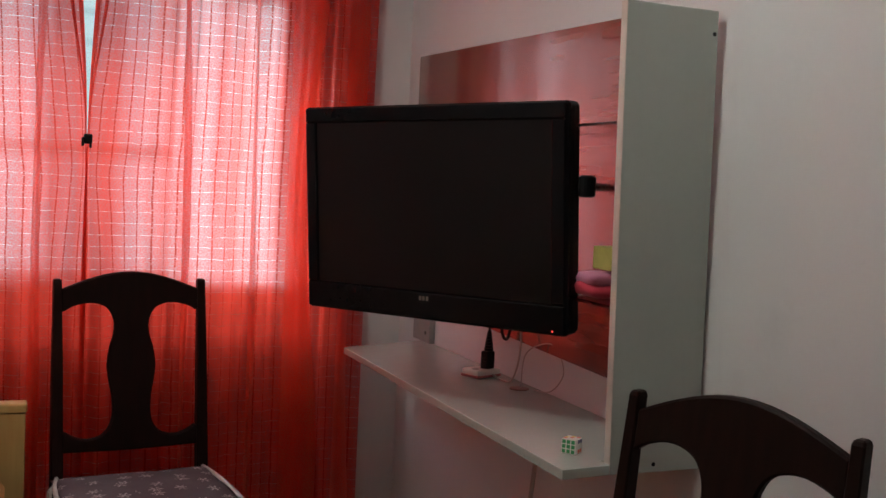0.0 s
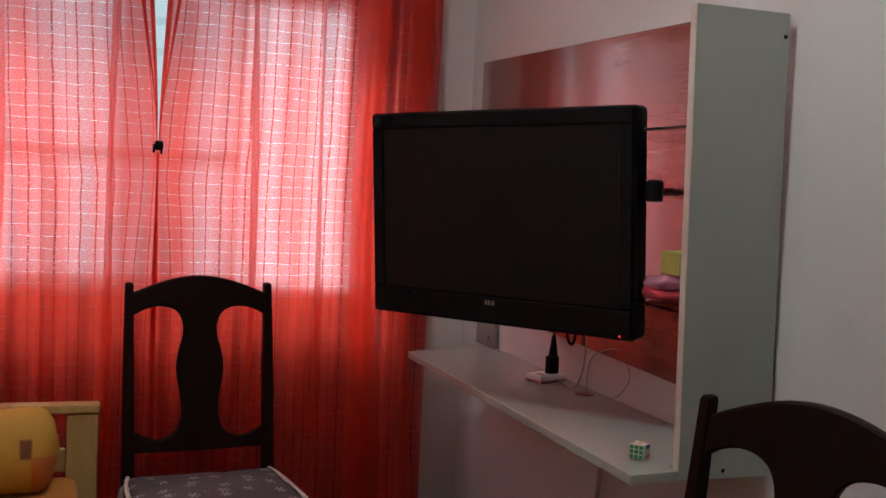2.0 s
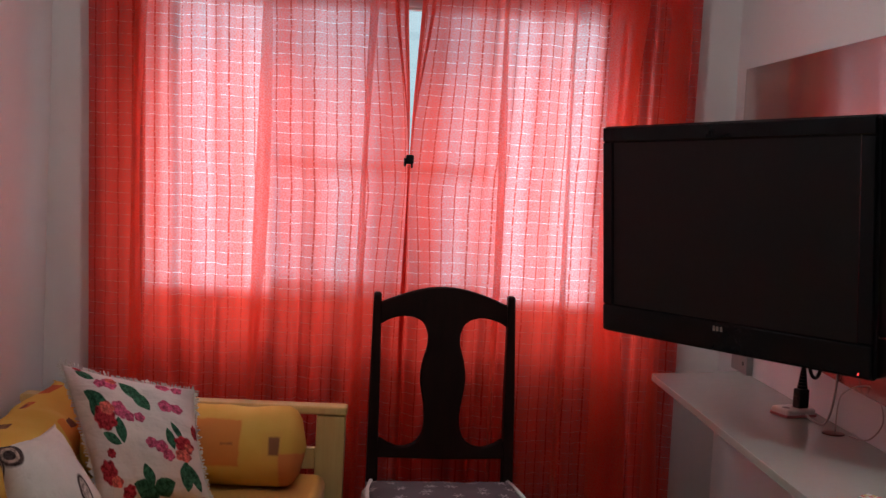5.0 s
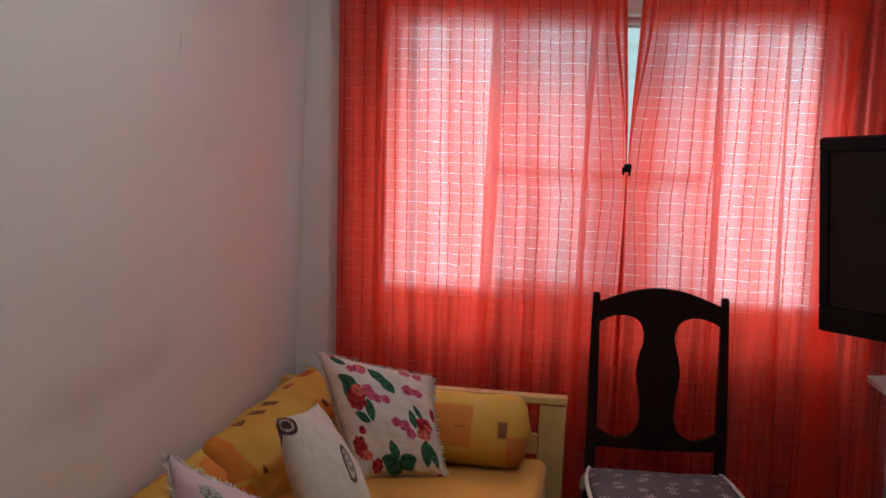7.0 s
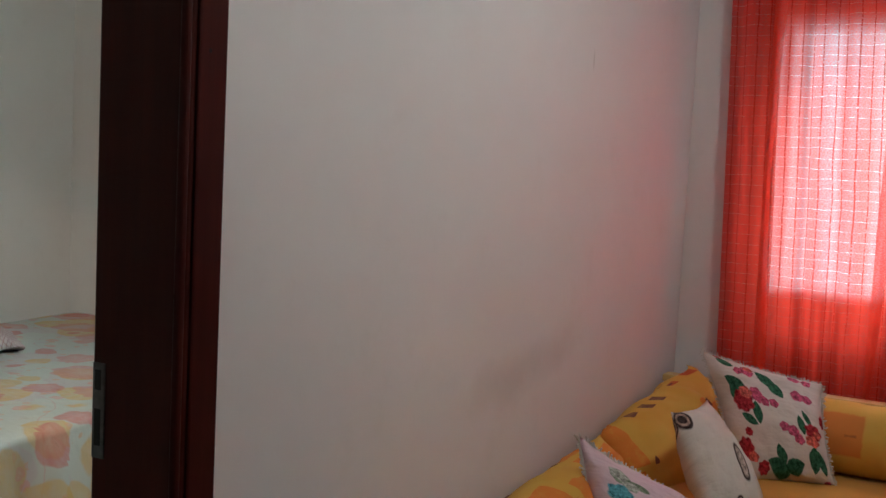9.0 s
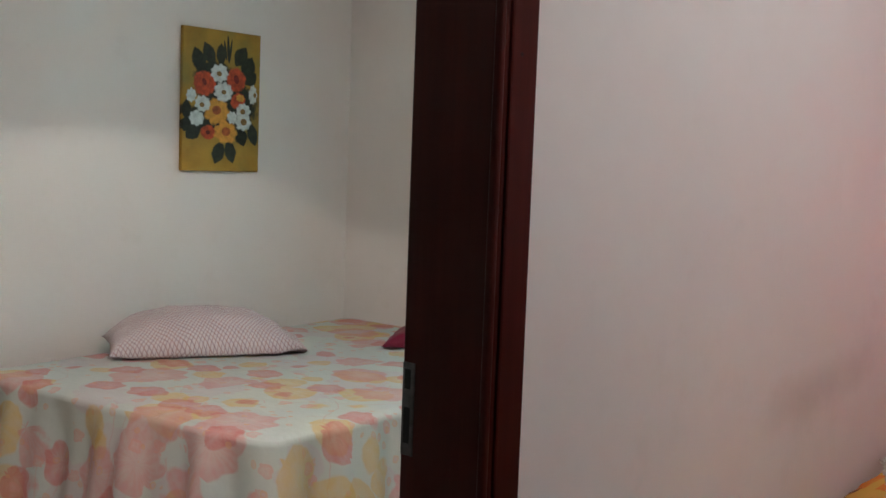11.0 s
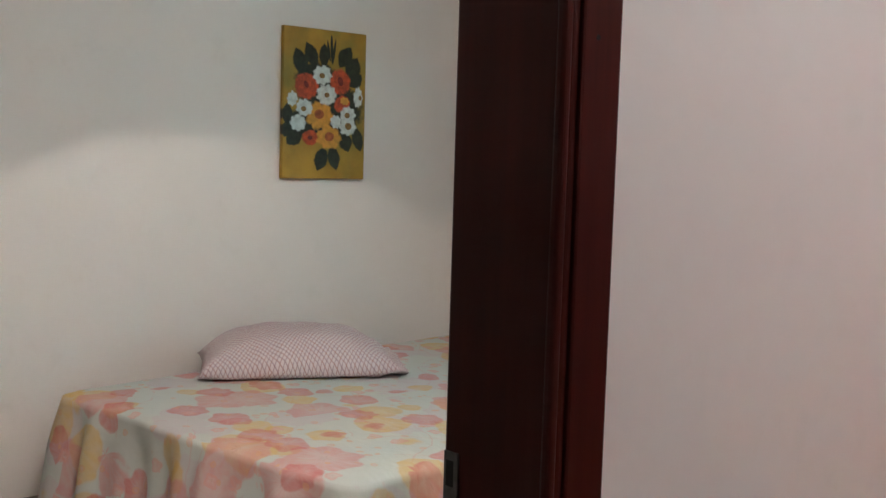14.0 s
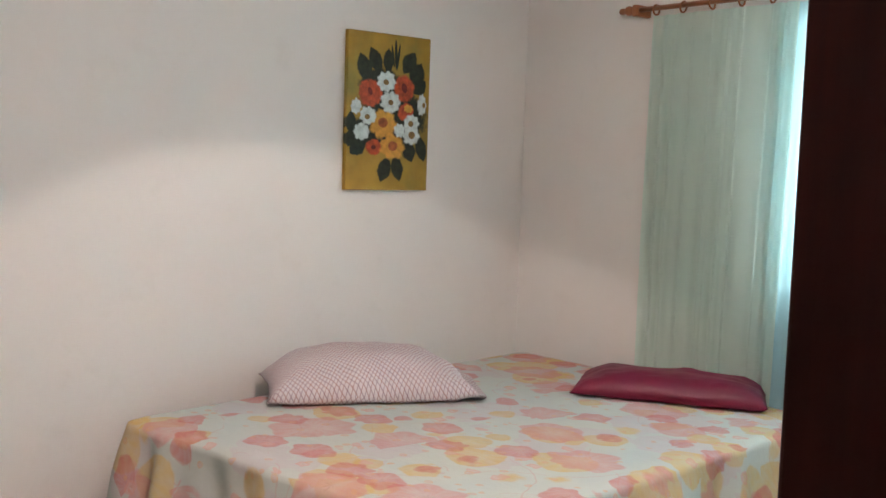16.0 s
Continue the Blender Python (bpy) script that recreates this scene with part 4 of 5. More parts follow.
k = Nodes("bolster_print_cotton")
c = k.coords()
col = k.mix(k.ramp(k.noise(c, 4.5, 3), 0.35, 0.65), (0.66, 0.42, 0.10), (0.62, 0.35, 0.06))
mp = k.n("Mapping")
mp.inputs["Rotation"].default_value = (radians(-52), 0, 0)
k.link(c, mp.inputs["Vector"])
sx, cx = k.n("SeparateXYZ"), k.n("CombineXYZ")
k.link(mp.outputs[0], sx.inputs[0])
ragged = k.math("MULTIPLY", k.math("SUBTRACT", k.noise(c, 30, 3), 0.5), 0.012)


def patch(col, x0, x1, y0, y1, colour, strength):
    dx = k.math("SUBTRACT", k.math("ABSOLUTE", k.math("SUBTRACT", sx.outputs[0], (x0 + x1) / 2)), (x1 - x0) / 2)
    dy = k.math("SUBTRACT", k.math("ABSOLUTE", k.math("SUBTRACT", sx.outputs[1], (y0 + y1) / 2)), (y1 - y0) / 2)
    d = k.math("ADD", k.math("MAXIMUM", dx, dy), ragged)
    return k.mix(k.ramp(d, -0.003, 0.003, strength, 0.0), col, colour)


for x0, x1, y0, y1, colour, strength in (
        (-0.012, 0.138, -0.055, 0.070, (0.60, 0.17, 0.04), 0.8), (0.200, 0.252, -0.035, 0.040, (0.62, 0.33, 0.07), 0.6),
        (0.216, 0.246, -0.022, 0.026, (0.15, 0.05, 0.04), 0.85), (0.245, 0.33, -0.12, -0.015, (0.60, 0.16, 0.06), 0.75),
        (0.02, 0.036, -0.014, 0.006, (0.10, 0.03, 0.02), 0.8), (0.088, 0.120, 0.002, 0.009, (0.16, 0.05, 0.03), 0.7),
        (-0.24, -0.13, -0.03, 0.10, (0.60, 0.18, 0.04), 0.7), (-0.08, -0.05, 0.06, 0.10, (0.22, 0.07, 0.05), 0.7)):
    col = patch(col, x0, x1, y0, y1, colour, strength)
k.bump(k.math("ADD", k.noise(c, 16, 4), k.math("MULTIPLY", k.noise(c, 450, 2), 0.2)), 0.3, 0.006)
BOLSTER = k.done(col, 0.85, 0, 0.2)
bolster("bolster_cushion", 0.62, 0.112, (-0.485, 3.085, 0.595), 25, 0, 0, "yellow patchwork-print bolster cushion at the end of the day bed", BOLSTER, 1.0)


def loose_pillow(name, w, h, t, corners, material, label, seed, fringe=0, wrinkle=0.007, category="pillow", pinch=0.08):
    """corners: top left, top right, bottom left, bottom right of the face towards the room."""
    tl, tr, bl, br = (Vector(c) for c in corners)
    x = (tr - tl + br - bl).normalized()
    y = (tl - bl + tr - br)
    y = (y - x * y.dot(x)).normalized()
    z = x.cross(y)
    mid = (tl + tr + bl + br) / 4
    p = thing(name, (0, 0, 0), label, category)
    p.matrix_world = Matrix((x, y, z)).transposed().to_4x4()
    p.matrix_world.translation = mid
    back = p.matrix_world.inverted()
    quad = [back @ c for c in (tl, tr, bl, br)]
    part("cover", pillow_mesh(w, h, t, 34, seed, 0, pinch, wrinkle, quad), material, p, smooth=True)

    def place(v):
        a, b = v.x / w + 0.5, v.y / h + 0.5
        q = quad[2] * (1 - a) * (1 - b) + quad[3] * a * (1 - b) + quad[0] * (1 - a) * b + quad[1] * a * b
        return Vector((q.x, q.y, q.z + v.z))

    if fringe:
        rnd = random.Random(int(seed * 10))
        bm = bmesh.new()
        for side in range(4):
            for i in range(96):
                s = -1 + 2 * (i + 0.5) / 96
                q = 1 - pinch * (1 - s * s)
                a = Vector((s * w / 2, q * h / 2, 0)) if side == 0 else Vector((s * w / 2, -q * h / 2, 0)) if side == 1 else Vector((-q * w / 2, s * h / 2, 0)) if side == 2 else Vector((q * w / 2, s * h / 2, 0))
                d = (Vector((0, 1, 0)), Vector((0, -1, 0)), Vector((-1, 0, 0)), Vector((1, 0, 0)))[side]
                d = d + Vector((rnd.uniform(-0.6, 0.6), rnd.uniform(-0.6, 0.6), rnd.uniform(-0.7, 0.7)))
                tube([place(a - d * 0.004), place(a + d * fringe * 0.5), place(a + d * fringe * rnd.uniform(0.7, 1.1) + Vector((0, 0, rnd.uniform(-0.004, 0.004))))], 0.0019, 4, bm, 0.0024)
        part("fringe", bm, FRINGE, p, "frayed off-white fringe")
    return p


# back cushions along the wall
loose_pillow("back_cushion", 0.92, 0.34, 0.27, ((-0.965, 2.47, 0.655), (-0.955, 3.36, 0.705), (-0.85, 2.47, 0.37), (-0.84, 3.36, 0.37)), YEL, "long yellow patchwork-print back cushion against the wall", 2.0, 0, 0.024, "cushion", 0.03)
loose_pillow("back_cushion", 1.08, 0.34, 0.27, ((-0.965, 1.37, 0.640), (-0.965, 2.46, 0.645), (-0.85, 1.37, 0.37), (-0.85, 2.46, 0.37)), patch_cloth("yellow_patch_cotton_b", (0.64, 0.40, 0.085), 4.0), "yellow patchwork-print back cushion against the wall", 3.0, 0, 0.024, "cushion", 0.03)


def flower_cloth(name, ground, groups, ragged=0.5):
    k = Nodes(name)
    uvn = k.n("UVMap")
    uvn.uv_map = "face"
    c = uvn.outputs[0]
    col = k.mix(k.ramp(k.noise(c, 5, 4), 0.3, 0.7), ground, tuple(v * 0.88 for v in ground))
    wob = k.math("MULTIPLY", k.math("SUBTRACT", k.noise(c, 42, 3), 0.5), ragged)
    for colour, petals, spots in groups:
        for x, y, rx, ry, turn in spots:
            shade = k.mix(k.ramp(k.noise(c, 75, 4, 0.7), 0.38, 0.62), tuple(min(0.9, v * 1.25 + 0.02) for v in colour), tuple(v * 0.4 for v in colour))
            col = k.spot(c, col, (x, y), (rx * 1.02, ry * 1.02), shade, turn, 0.08, petals, wob)
    crease = k.noise(c, 11, 3, 0.5, (0.45, 1.6, 1))
    k.bump(k.math("ADD", k.math("ADD", k.noise(c, 16, 4), k.math("MULTIPLY", crease, 1.6)), k.math("MULTIPLY", k.noise(c, 500, 2), 0.06)), 0.75, 0.012)
    return k.done(col, 0.88, 0, 0.2)


GREEN, PINK, CRIM, CORAL = (0.02, 0.12, 0.06), (0.62, 0.09, 0.19), (0.42, 0.015, 0.03), (0.72, 0.13, 0.10)
FLORAL = flower_cloth("rose_print_cotton", (0.72, 0.63, 0.60), [
    (GREEN, -1, [(-0.105, 0.085, 0.022, 0.042, 60), (-0.125, 0.160, 0.013, 0.030, 70), (0.005, 0.128, 0.020, 0.040, 50), (0.03, 0.100, 0.020, 0.036, 35), (-0.05, 0.005, 0.016, 0.036, 0), (-0.085, -0.018, 0.014, 0.030, 60), (-0.12, 0.055, 0.014, 0.032, 10)]),
    (GREEN, -1, [(0.13, -0.115, 0.022, 0.046, -10), (0.158, -0.12, 0.016, 0.040, 15), (0.10, -0.008, 0.014, 0.032, 10), (0.125, 0.018, 0.010, 0.030, 30), (-0.015, -0.155, 0.030, 0.042, 60), (0.045, -0.15, 0.026, 0.042, -70), (0.005, -0.115, 0.018, 0.034, 10)]),
    (PINK, 5, [(-0.055, 0.14, 0.021, 0.019, 0), (-0.085, 0.135, 0.015, 0.014, 40), (0.10, 0.092, 0.021, 0.019, 20), (0.135, 0.092, 0.018, 0.017, 0), (0.10, 0.165, 0.020, 0.014, 0), (0.14, 0.165, 0.016, 0.014, 30), (0.015, 0.045, 0.015, 0.014, 0)]),
    (PINK, 5, [(0.065, -0.035, 0.020, 0.019, 0), (0.035, -0.025, 0.016, 0.015, 30), (0.082, -0.058, 0.018, 0.018, 60), (-0.040, 0.062, 0.020, 0.026, 0), (-0.015, 0.045, 0.014, 0.016, 20), (0.17, -0.19, 0.018, 0.016, 0)]),
    (CRIM, 7, [(-0.092, 0.035, 0.036, 0.032, 20), (-0.145, 0.185, 0.014, 0.012, 0), (-0.125, -0.10, 0.028, 0.030, 0), (-0.10, -0.055, 0.014, 0.012, 0), (-0.075, -0.155, 0.026, 0.018, 30), (0.142, -0.022, 0.030, 0.027, 0), (0.185, 0.03, 0.010, 0.022, 0)]),
    (CORAL, 5, [(-0.078, 0.062, 0.022, 0.018, 0), (-0.05, 0.152, 0.016, 0.011, 0), (0.132, -0.055, 0.026, 0.018, 0), (-0.105, -0.125, 0.020, 0.014, 0), (0.155, -0.028, 0.014, 0.012, 0)]),
], 0.42)
loose_pillow("scatter_pillow", 0.385, 0.375, 0.19, ((-0.850, 3.045, 0.810), (-0.475, 3.000, 0.762), (-0.660, 2.815, 0.470), (-0.405, 2.925, 0.478)), FLORAL, "white fringed scatter pillow printed with red roses", 5.0, 0.010, 0.012)
BROWN, TAN = (0.045, 0.022, 0.02), (0.40, 0.27, 0.22)
LINEN = (0.66, 0.60, 0.55)
AGATE = flower_cloth("off_white_linen", LINEN, [
    (BROWN, 0, [(-0.150, 0.145, 0.032, 0.040, 0), (0.045, -0.03, 0.022, 0.052, 4), (-0.03, -0.15, 0.03, 0.03, 0)]),
    ((0.46, 0.36, 0.31), 0, [(0.046, -0.03, 0.015, 0.043, 4), (-0.03, -0.15, 0.023, 0.023, 0)]),
    (TAN, 0, [(-0.156, 0.145, 0.021, 0.027, 0)]),
    (BROWN, 0, [(-0.160, 0.145, 0.013, 0.017, 0)]),
], 0.12)
loose_pillow("scatter_pillow", 0.36, 0.37, 0.125, ((-0.775, 2.415, 0.742), (-0.745, 2.715, 0.728), (-0.628, 2.339, 0.485), (-0.484, 2.428, 0.485)), AGATE, "off-white linen scatter pillow with brown agate rings", 6.0, 0, 0.013)
BLUE = (0.10, 0.36, 0.46)
PINKP = flower_cloth("pink_rose_cotton", (0.72, 0.52, 0.58), [
    ((0.20, 0.24, 0.16), 0, [(-0.08, 0.09, 0.030, 0.022, 0), (-0.03, 0.075, 0.028, 0.014, -20), (0.09, 0.07, 0.014, 0.008, 0)]),
    ((0.42, 0.42, 0.36), 5, [(-0.085, 0.10, 0.028, 0.022, 0), (-0.055, 0.065, 0.024, 0.018, 0)]),
    (BLUE, 5, [(-0.09, 0.035, 0.036, 0.026, 0), (0.10, 0.045, 0.024, 0.022, 0), (0.03, -0.08, 0.036, 0.03, 0), (-0.11, -0.10, 0.032, 0.028, 0)]),
    ((0.55, 0.13, 0.30), 5, [(-0.02, 0.005, 0.034, 0.020, 0), (0.05, -0.01, 0.022, 0.02, 0), (-0.07, -0.04, 0.03, 0.02, 0)]),
])
loose_pillow("scatter_pillow", 0.36, 0.36, 0.12, ((-0.895, 2.065, 0.733), (-0.620, 2.170, 0.590), (-0.80, 1.93, 0.470), (-0.53, 2.03, 0.475)), PINKP, "pink fringed scatter pillow with blue and grey roses", 7.0, 0.012, 0.010)

# ---------- bedroom ----------
SW, SE, NE, NW = Vector((-4.010, 1.432, 0)), Vector((-2.555, 1.680, 0)), Vector((-2.620, 3.56, 0)), Vector((-4.215, 3.54, 0))
BZ = 0.502


def bed_loop(n, inset):
    """Points round the bed's edge, with rounded corners."""
    cs = [SW, SE, NE, NW]
    mid = sum(cs, Vector()) / 4
    out = []
    r = 0.07
    for i, c in enumerate(cs):
        a, b = cs[i - 1], cs[(i + 1) % 4]
        u, v = (a - c).normalized(), (b - c).normalized()
        p, q = c + u * r, c + v * r
        for k in range(8):
            t = k / 8
            out.append(p * (1 - t) ** 2 + c * 2 * t * (1 - t) + q * t * t)
        nxt = b + (c - b).normalized() * r
        for k in range(n):
            out.append(q.lerp(nxt, k / n))
    return out, mid


bed = thing("double_bed", (-3.35, 2.55, 0), "double bed pushed into the corner under a spread", "bed")
loop, mid = bed_loop(70, 0)
bm = bmesh.new()
lo_, hi_ = [], []
for p in loop:
    q = mid + (p - mid) * 0.955
    lo_.append(bm.verts.new((q.x, q.y, 0.26)))
    hi_.append(bm.verts.new((q.x, q.y, 0.475)))
for i in range(len(loop)):
    j = (i + 1) % len(loop)
    bm.faces.new((lo_[i], lo_[j], hi_[j], hi_[i]))
bm.faces.new(hi_)
bm.faces.new(lo_[::-1])
part("mattress", rel(bm, bed), cloth("mattress_ticking", (0.6, 0.6, 0.58)), bed)
part("base", rel(box(-3.95, -2.72, 1.76, 3.45, 0.12, 0.258, 0.01), bed), MAHOGANY, bed)
for x in (-3.9, -2.82):
    for y in (1.80, 3.32):
        part("leg", rel(box(x, x + 0.06, y, y + 0.06, 0, 0.119, 0.004), bed), MAHOGANY, bed)

k = Nodes("printed_bedspread_cotton")
c = k.coords()
col = k.mix(k.ramp(k.noise(c, 3, 3), 0.35, 0.65), (0.60, 0.62, 0.575), (0.54, 0.59, 0.58))
wn2 = k.n("TexNoise")
wn2.inputs["Scale"].default_value = 9.0
wn2.inputs["Detail"].default_value = 3.0
k.link(c, wn2.inputs["Vector"])
off = k.n("VectorMath", operation="MULTIPLY_ADD")
off.inputs[1].default_value = (0.05, 0.05, 0.05)
k.link(wn2.outputs["Color"], off.inputs[0])
k.link(c, off.inputs[2])
wash = k.noise(c, 25, 4)
# thin winding stems
for freq, tilt in ((5.0, 35), (4.0, -50)):
    mp = k.n("Mapping")
    mp.inputs["Rotation"].default_value = (0, 0, radians(tilt))
    k.link(off.outputs[0], mp.inputs["Vector"])
    sx = k.n("SeparateXYZ")
    k.link(mp.outputs[0], sx.inputs[0])
    bend = k.math("MULTIPLY", k.math("SINE", k.math("MULTIPLY", sx.outputs[1], 14.0)), 0.03)
    f = k.math("ABSOLUTE", k.math("SUBTRACT", k.math("FRACT", k.math("MULTIPLY", k.math("ADD", sx.outputs[0], bend), freq)), 0.5))
    m = k.math("MULTIPLY", k.ramp(f, 0.006, 0.016, 0.5, 0.0), k.ramp(k.noise(c, 5, 2), 0.5, 0.54))
    col = k.mix(m, col, (0.62, 0.42, 0.38))
# watercolour blossoms, one layer over another
for scale, size, keep, colours, alpha, shift, lobes in (
        (4.6, 0.52, 0.30, ((0.60, 0.46, 0.53), (0.62, 0.52, 0.60)), 0.45, 0.0, 9),
        (4.9, 0.46, 0.36, ((0.70, 0.45, 0.13), (0.70, 0.52, 0.22)), 0.72, 3.1, 3),
        (5.6, 0.42, 0.46, ((0.68, 0.42, 0.11), (0.70, 0.50, 0.20)), 0.68, 21.4, 2),
        (4.3, 0.47, 0.34, ((0.66, 0.28, 0.265), (0.68, 0.42, 0.41)), 0.72, 7.7, 7),
        (6.2, 0.42, 0.54, ((0.62, 0.19, 0.175), (0.66, 0.30, 0.28)), 0.75, 15.2, 5),
        (14.0, 0.32, 0.66, ((0.72, 0.36, 0.31), (0.70, 0.50, 0.46)), 0.7, 11.3, 4),
        (24.0, 0.30, 0.74, ((0.72, 0.40, 0.22), (0.66, 0.40, 0.42)), 0.6, 5.9, 1)):
    mp = k.n("Mapping")
    mp.inputs["Location"].default_value = (shift, shift * 0.6, shift * 0.3)
    mp.inputs["Scale"].default_value = (scale * 0.86, scale * 1.0, scale * 0.86)
    k.link(off.outputs[0], mp.inputs["Vector"])
    vor = k.n("TexVoronoi", feature="F1")
    vor.inputs["Scale"].default_value = 1.0
    vor.inputs["Randomness"].default_value = 0.8
    k.link(mp.outputs[0], vor.inputs["Vector"])
    dv = k.n("VectorMath", operation="SUBTRACT")
    k.link(mp.outputs[0], dv.inputs[0])
    k.link(vor.outputs["Position"], dv.inputs[1])
    sx = k.n("SeparateXYZ")
    k.link(dv.outputs[0], sx.inputs[0])
    an = k.math("ARCTAN2", k.math("ADD", sx.outputs[1], sx.outputs[2]), sx.outputs[0])
    lob = k.math("MULTIPLY", k.math("COSINE", k.math("MULTIPLY", an, float(lobes))), 0.035)
    d = k.math("ADD", vor.outputs["Distance"], lob)
    sc = k.n("SeparateColor")
    k.link(vor.outputs["Color"], sc.inputs[0])
    m = k.math("MULTIPLY", k.ramp(d, size - 0.025, size + 0.012, 1.0, 0.0), k.math("GREATER_THAN", sc.outputs[0], keep))
    ray = k.ramp(k.math("COSINE", k.math("MULTIPLY", an, lobes * 3.0)), -1.0, 1.0, 0.85, 1.0)
    m = k.math("MULTIPLY", k.math("MULTIPLY", m, ray), k.ramp(wash, 0.2, 0.6, alpha * 0.65, alpha))
    two = k.mix(k.ramp(d, 0.04, size * 0.75), colours[1], colours[0])
    core = k.math("MULTIPLY", k.ramp(d, 0.05, 0.09, 0.5, 0.0), 1.0 if lobes > 3 else 0.0)
    two = k.mix(core, two, tuple(v * 0.75 for v in colours[0]))
    col = k.mix(m, col, two)
crease = k.noise(c, 5, 3, 0.6, (1.0, 2.2, 1.0))
k.bump(k.math("ADD", k.math("ADD", k.noise(c, 11, 4), k.math("MULTIPLY", crease, 1.5)), k.math("MULTIPLY", k.noise(c, 400, 2), 0.08)), 0.4, 0.008)
SPREAD = k.done(k.mix(1.0, col, (0.87, 0.86, 0.84), "MULTIPLY"), 0.8, 0, 0.25)

bm = bmesh.new()
N = len(loop)
rows = []
per = 0.0
rad = [0.0, 0.15, 0.3, 0.45, 0.6, 0.72, 0.82, 0.90, 0.95, 0.98, 1.0]
for f in rad[1:]:
    rows.append([bm.verts.new((mid + (p - mid) * f) + Vector((0, 0, BZ + 0.005 * fractal((mid + (p - mid) * f), 3.0, 2) - (0.010 if f == 1.0 else 0)))) for p in loop])
acc = [0.0]
for i in range(1, N):
    acc.append(acc[-1] + (loop[i] - loop[i - 1]).length)
for d in (0.012, 0.03, 0.06, 0.11, 0.18, 0.26, 0.34, 0.40, 0.43):
    ring = []
    for i, p in enumerate(loop):
        o = (loop[(i + 1) % N] - loop[i - 1]).normalized()
        o = Vector((o.y, -o.x, 0))
        fold = math.sin(acc[i] * 17 + 2.2 * math.sin(acc[i] * 4.3)) * 0.7 + 0.35 * math.sin(acc[i] * 39 + 2) + 0.4 * math.sin(acc[i] * 6.1 + 1)
        amp = 0.034 * min(1, d / 0.16)
        wide = 0.010 + 0.070 * min(1, d / 0.42) + amp * fold
        inside = p.x < -4.10 or p.y > 3.48
        q = p + o * (wide if not inside else 0.006)
        ring.append(bm.verts.new((max(q.x, XW + 0.004), min(q.y, YB - 0.004), BZ - d - 0.006 * fractal(p, 4, 5))))
    rows.append(ring)
cv = bm.verts.new((mid.x, mid.y, BZ))
for i in range(N):
    bm.faces.new((cv, rows[0][i], rows[0][(i + 1) % N]))
for a, b in zip(rows, rows[1:]):
    for i in range(N):
        bm.faces.new((a[i], b[i], b[(i + 1) % N], a[(i + 1) % N]))
bmesh.ops.recalc_face_normals(bm, faces=bm.faces)
tagged(mesh_object("bedspread", bm, SPREAD, smooth=True), "pale bedspread printed with pink and yellow flowers", "bedspread")

# checked pillow
k = Nodes("checked_cotton")
uvn = k.n("UVMap")
uvn.uv_map = "face"
c = uvn.outputs[0]
sx = k.n("SeparateXYZ")
mp = k.n("Mapping")
mp.inputs["Rotation"].default_value = (0, 0, radians(38))
warped = k.n("VectorMath", operation="MULTIPLY_ADD")
wz = k.n("TexNoise")
wz.inputs["Scale"].default_value = 5.0
k.link(c, wz.inputs["Vector"])
k.link(wz.outputs["Color"], warped.inputs[0])
warped.inputs[1].default_value = (0.03, 0.03, 0.0)
k.link(c, warped.inputs[2])
k.link(warped.outputs[0], mp.inputs["Vector"])
k.link(mp.outputs[0], sx.inputs[0])
col = k.mix(k.ramp(k.noise(c, 5, 3), 0.3, 0.7), (0.64, 0.56, 0.56), (0.58, 0.49, 0.50))
for ax in (0, 1):
    f = k.math("ABSOLUTE", k.math("SUBTRACT", k.math("FRACT", k.math("MULTIPLY", sx.outputs[ax], 76.0)), 0.5))
    col = k.mix(k.ramp(f, 0.06, 0.13, 0.64, 0.0), col, (0.24, 0.12, 0.15))
    f = k.math("ABSOLUTE", k.math("SUBTRACT", k.math("FRACT", k.math("MULTIPLY", sx.outputs[ax], 38.0)), 0.25))
    col = k.mix(k.ramp(f, 0.02, 0.05, 0.5, 0.0), col, (0.50, 0.24, 0.18))
k.bump(k.math("ADD", k.noise(c, 14, 4), k.noise(c, 6, 2, 0.5, (1, 2.5, 1))), 0.35, 0.008)
CHECK = k.done(col, 0.85, 0, 0.2)


def lying_pillow(name, w, h, t, at, rz, material, label, seed, rx=0, ry=0, wrinkle=0.012, pinch=0.05, power=2.4, droop=0.04):
    p = thing(name, (0, 0, 0), label, "pillow")
    p.matrix_world = pose(*at, rx, ry, rz)
    bm = pillow_mesh(w, h, t, 34, seed, 0, pinch, wrinkle, None, power)
    for v in bm.verts:
        rim = min(1.0, max(abs(2 * v.co.x / w), abs(2 * v.co.y / h)))
        v.co.z -= droop * rim ** 4
        v.co.z = max(v.co.z, BZ + 0.008 + 0.004 * fractal((v.co.x, v.co.y, 0), 20, seed) - at[2])
    part("cover", bm, material, p, smooth=True)
    return p


check_pillow = lying_pillow("bed_pillow", 0.80, 0.53, 0.24, (-3.915, 2.375, 0.565), 63, CHECK, "checked mauve cotton pillow lying against the wall", 8.0, 0, 0)
bm = bmesh.new()
uv = bm.loops.layers.uv.new("face")
rows = []
for i in range(7):
    s_ = i / 6
    ring = []
    for j in range(40):
        a = 2 * math.pi * j / 40
        wide, high = 0.228 + 0.010 * s_, 0.030 + 0.007 * math.sin(3 * a + 1) * s_
        ring.append((bm.verts.new((0.335 + 0.085 * s_ + 0.008 * math.sin(2.3 * a), wide * math.cos(a), -0.032 - 0.006 * s_ + high * math.sin(a) + 0.006 * math.sin(5 * math.cos(a) + 2 * s_))), 0.335 + 0.085 * s_, a * 0.14))
    rows.append(ring)
